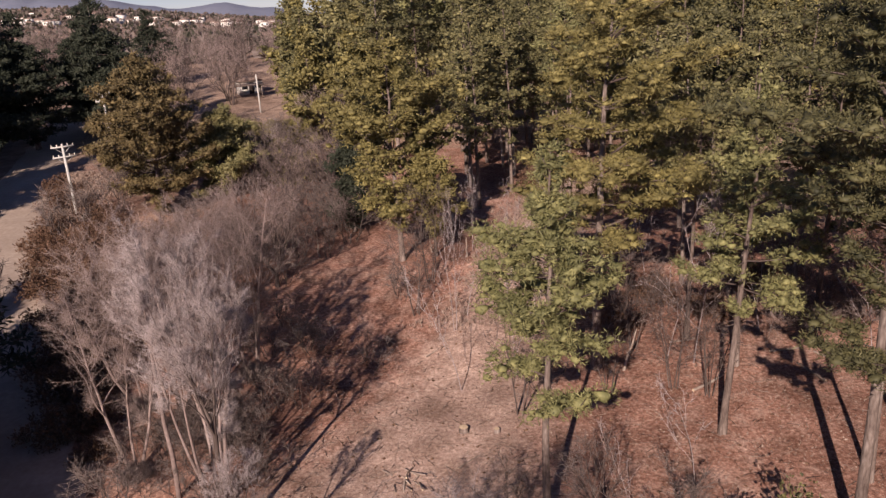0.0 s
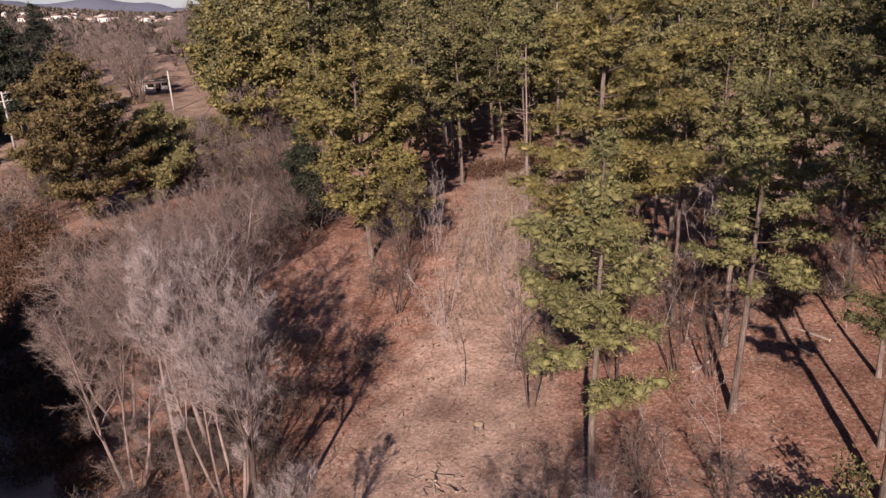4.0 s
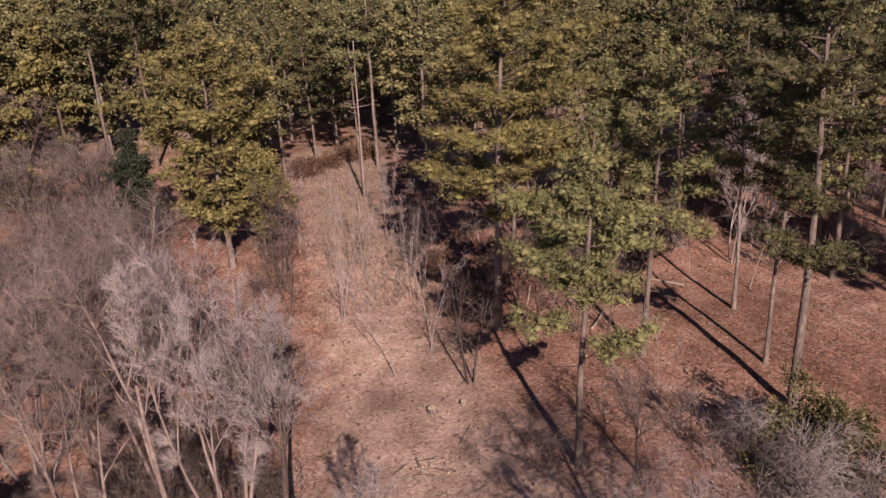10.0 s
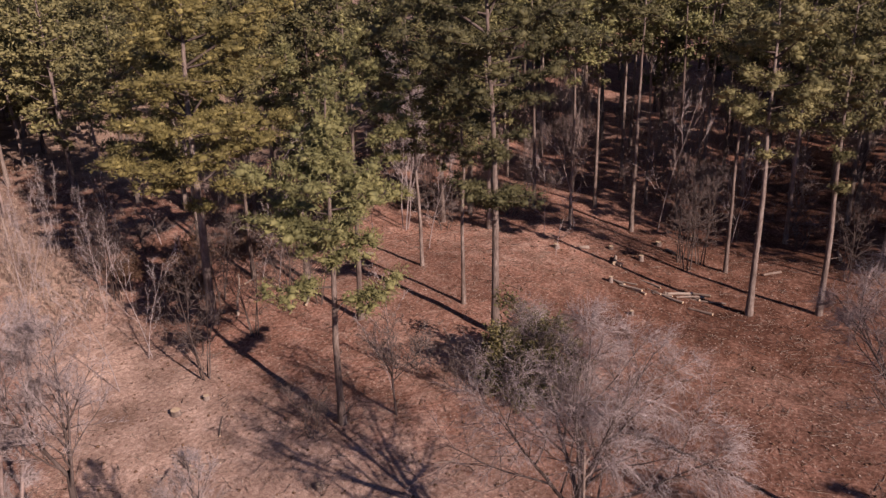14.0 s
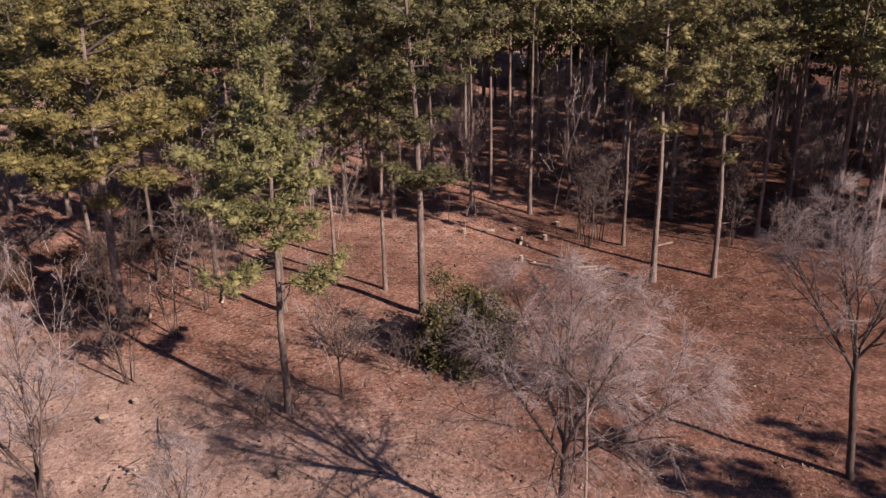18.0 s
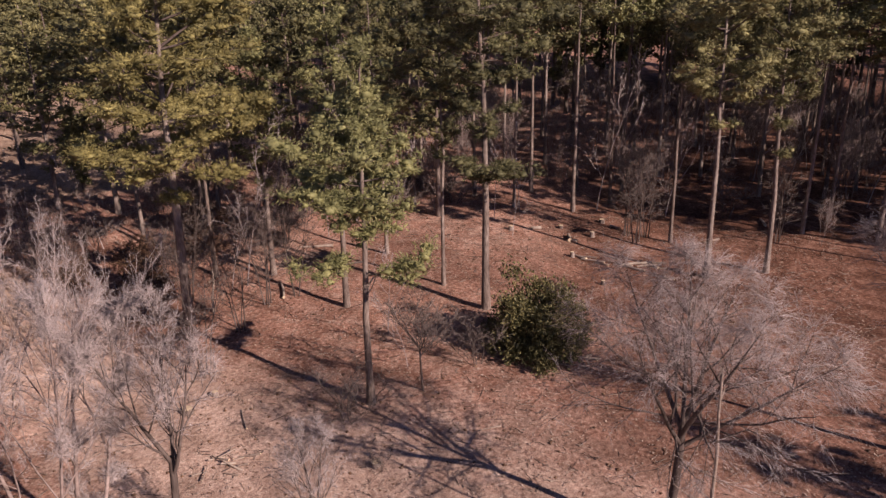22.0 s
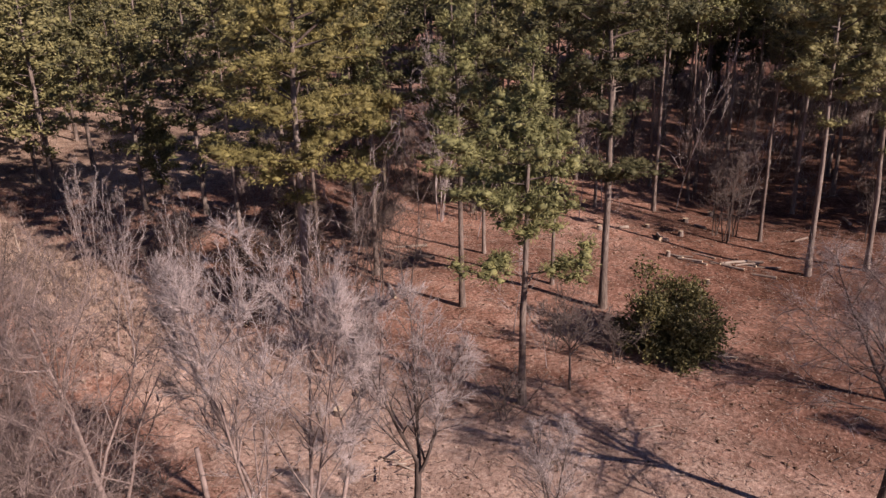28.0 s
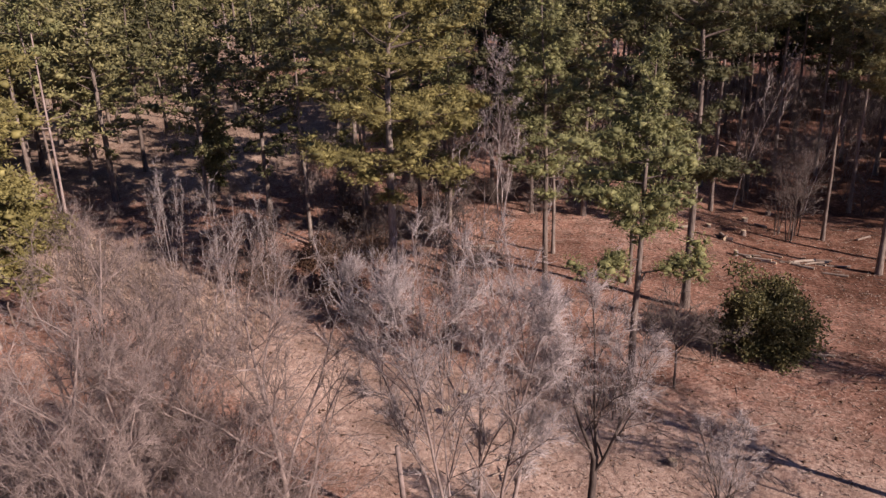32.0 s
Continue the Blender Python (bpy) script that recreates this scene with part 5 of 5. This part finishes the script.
for x, y, r, h in ((0.4, 33.3, 0.22, 0.25), (30.2, 20.6, 0.17, 0.35), (25.6, 21.2, 0.14, 0.4), (33.8, 20.4, 0.2, 0.3), (30.9, 23.0, 0.16, 0.25), (28.6, 26.2, 0.18, 0.3), (36.2, 18.6, 0.2, 0.35), (21.8, 18.6, 0.12, 0.3), (-0.7, 24.0, 0.16, 0.2), (2.0, 33.0, 0.14, 0.2)):
    stump(x, y, r, h)


def snag(x, y, h, r, lean, label, branches=5, mat=None):
    ob = new("dead_trunk")
    rng = np.random.default_rng(int(abs(x * 13 + y * 7)))
    u = np.linspace(0, 1, 7)
    pts = np.stack([lean[0] * u, lean[1] * u, -0.3 + u * (h + 0.3)], 1) + np.concatenate([[[0, 0, 0]], rng.normal(0, 0.04, (6, 3))])
    part("trunk", mesh("trunk", [tube(pts, r * (1 - 0.55 * u), 8, True)], mat or DEADWOOD, True), ob)
    for k in range(branches):
        f = rng.uniform(0.45, 0.98)
        p = np.array([np.interp(f, u, pts[:, i]) for i in range(3)])
        a, ln = rng.uniform(0, 6.28), rng.uniform(0.3, 1.6)
        part("branch_stub", mesh("branch_stub", [tube([p, p + [math.cos(a) * ln * 0.6, math.sin(a) * ln * 0.6, ln * 0.1], p + [math.cos(a) * ln, math.sin(a) * ln, ln * 0.35]], [0.035, 0.025, 0.01], 4)], mat or DEADWOOD), ob)
    ob.location = (x, y, float(gz(x, y)))
    return tagged(ob, label, "dead tree", "dead trunks")


snag(10.8, 62.5, 13.0, 0.10, (0.3, 0.2), "tall grey dead trunk with broken branches", 14, TWIG_MID)
snag(8.5, 58.7, 1.7, 0.08, (0.05, 0.0), "broken pale trunk in dry grass", 0, DEADWOOD)
snag(-12.4, 29.4, 7.4, 0.13, (-0.2, 0.7), "leaning grey broken trunk among twigs", 1, TWIG_MID)
snag(-4.0, 12.0, 7.6, 0.07, (0.15, 0.2), "thin grey dead trunk", 4)
snag(-9.4, 56.2, 2.0, 0.09, (0.0, 0.0), "pale upright fence post", 0)
snag(1.7, 53.8, 1.5, 0.08, (0.05, 0.0), "pale upright fence post", 0)
snag(-0.9, 55.2, 1.3, 0.08, (0.0, 0.0), "pale upright fence post", 0)
snag(7.6, 80.0, 9.0, 0.16, (0.2, 0.1), "grey dead trunk behind the lane", 6)
snag(6.9, 79.5, 9.0, 0.16, (-0.3, 0.1), "grey dead trunk behind the lane", 6)
snag(9.3, 38.2, 2.2, 0.09, (0.9, 0.2), "pale splintered branch end", 0, DEADWOOD)


# ---- litter, grass and stones ----
def scatter(name, label, category, n, area, make, mat, seed):
    rng = np.random.default_rng(seed)
    x, y = area(rng, n)
    me = mesh(name, [make(rng, np.stack([x, y, gz(x, y)], 1))], mat)
    return tagged(new(name, me), label, category, kind="stuff")


def blades(rng, c, k=6, length=0.35, w=0.02):
    d = np.zeros_like(c) + [0, 0, 1.0]
    return tufts(rng, c, d, k, length, w, 0.45)


def chips(rng, c):
    n = len(c)
    a = rng.uniform(0, 6.28, n)
    ln, w = rng.uniform(0.025, 0.09, (n, 1)), rng.uniform(0.012, 0.04, (n, 1))
    d = np.stack([np.cos(a), np.sin(a), rng.normal(0, 0.25, n)], 1)
    s = np.stack([-np.sin(a), np.cos(a), rng.normal(0, 0.3, n)], 1)
    c = c + [0, 0, 0.025]
    v = np.stack([c - d * ln, c + s * w, c + d * ln, c - s * w], 1).reshape(-1, 3)
    i = 4 * np.arange(n)[:, None]
    return v, np.concatenate([i + [0, 1, 2], i + [0, 2, 3]])


def lane_area(rng, n):
    y = rng.uniform(44, 78, n)
    return np.interp(y, [40, 50, 62, 76], [1.5, 5, 9, 14]) + rng.normal(0, 2.6, n), y


def clearing(rng, n):
    return rng.uniform(-8, 36, n), rng.uniform(4, 44, n)


def glade(rng, n):
    return rng.uniform(14, 62, n), rng.uniform(44, 84, n)


def verge(rng, n):
    y = rng.uniform(46, 90, n)
    return road_x(y) + 4.2 + np.abs(rng.normal(0, 3.2, n)), y


scatter("dry_grass", "straw-coloured dry grass along the lane", "grass", 3200, lane_area, blades, STRAW, 91)
scatter("dry_grass", "straw-coloured dry grass under the pines", "grass", 2600, glade, blades, STRAW, 92)
scatter("dry_grass", "straw-coloured dry grass along the road", "grass", 2600, verge, lambda r, c: blades(r, c, 6, 0.5, 0.025), STRAW, 93)
scatter("leaf_litter", "pale fallen leaves and wood chips", "litter", 30000, clearing, chips, STRAW, 94)
scatter("leaf_litter", "brown fallen leaves on the ground", "litter", 7000, clearing, chips, LEAF_BROWN, 95)


def pebbles(rng, c):
    r = rng.uniform(0.03, 0.11, len(c))
    base = np.array([[1, 0, 0], [0, 1, 0], [-1, 0, 0], [0, -1, 0], [0, 0, 0.8], [0, 0, -0.6]], float)
    v = (c[:, None] + base[None] * r[:, None, None] * rng.uniform(0.7, 1.4, (len(c), 6, 1))).reshape(-1, 3)
    f = np.array([[0, 1, 4], [1, 2, 4], [2, 3, 4], [3, 0, 4], [1, 0, 5], [2, 1, 5], [3, 2, 5], [0, 3, 5]])
    return v, (6 * np.arange(len(c))[:, None, None] + f[None]).reshape(-1, 3)


scatter("stones", "small reddish stones and clods of earth", "stones", 1500, clearing, pebbles, LEAF_BROWN, 96)


def sticks(rng, c):
    """Short dead twigs lying where they fell, some tipped up at one end."""
    n = len(c)
    a, ln = rng.uniform(0, 6.28, n), rng.uniform(0.2, 1.1, n)
    d = np.stack([np.cos(a) * ln, np.sin(a) * ln, rng.uniform(-0.05, 0.16, n) * ln], 1)
    c = c + [0, 0, 0.03]
    side = c + d * 0.5 + np.stack([-np.sin(a), np.cos(a), 0.3 + 0 * a], 1) * (ln * rng.uniform(0.15, 0.4, n))[:, None]
    one, two = spikes(c, c + d, rng.uniform(0.008, 0.022, n)), spikes(c + d * 0.35, side, 0.008)
    return np.concatenate([one[0], two[0]]), np.concatenate([one[1], two[1] + len(one[0])])


scatter("fallen_twigs", "dead grey twigs scattered on the litter", "twigs", 2600, clearing, sticks, DEADWOOD, 97)
scatter("fallen_twigs", "dark dead twigs scattered on the litter", "twigs", 1500, clearing, sticks, DARKBARK, 98)
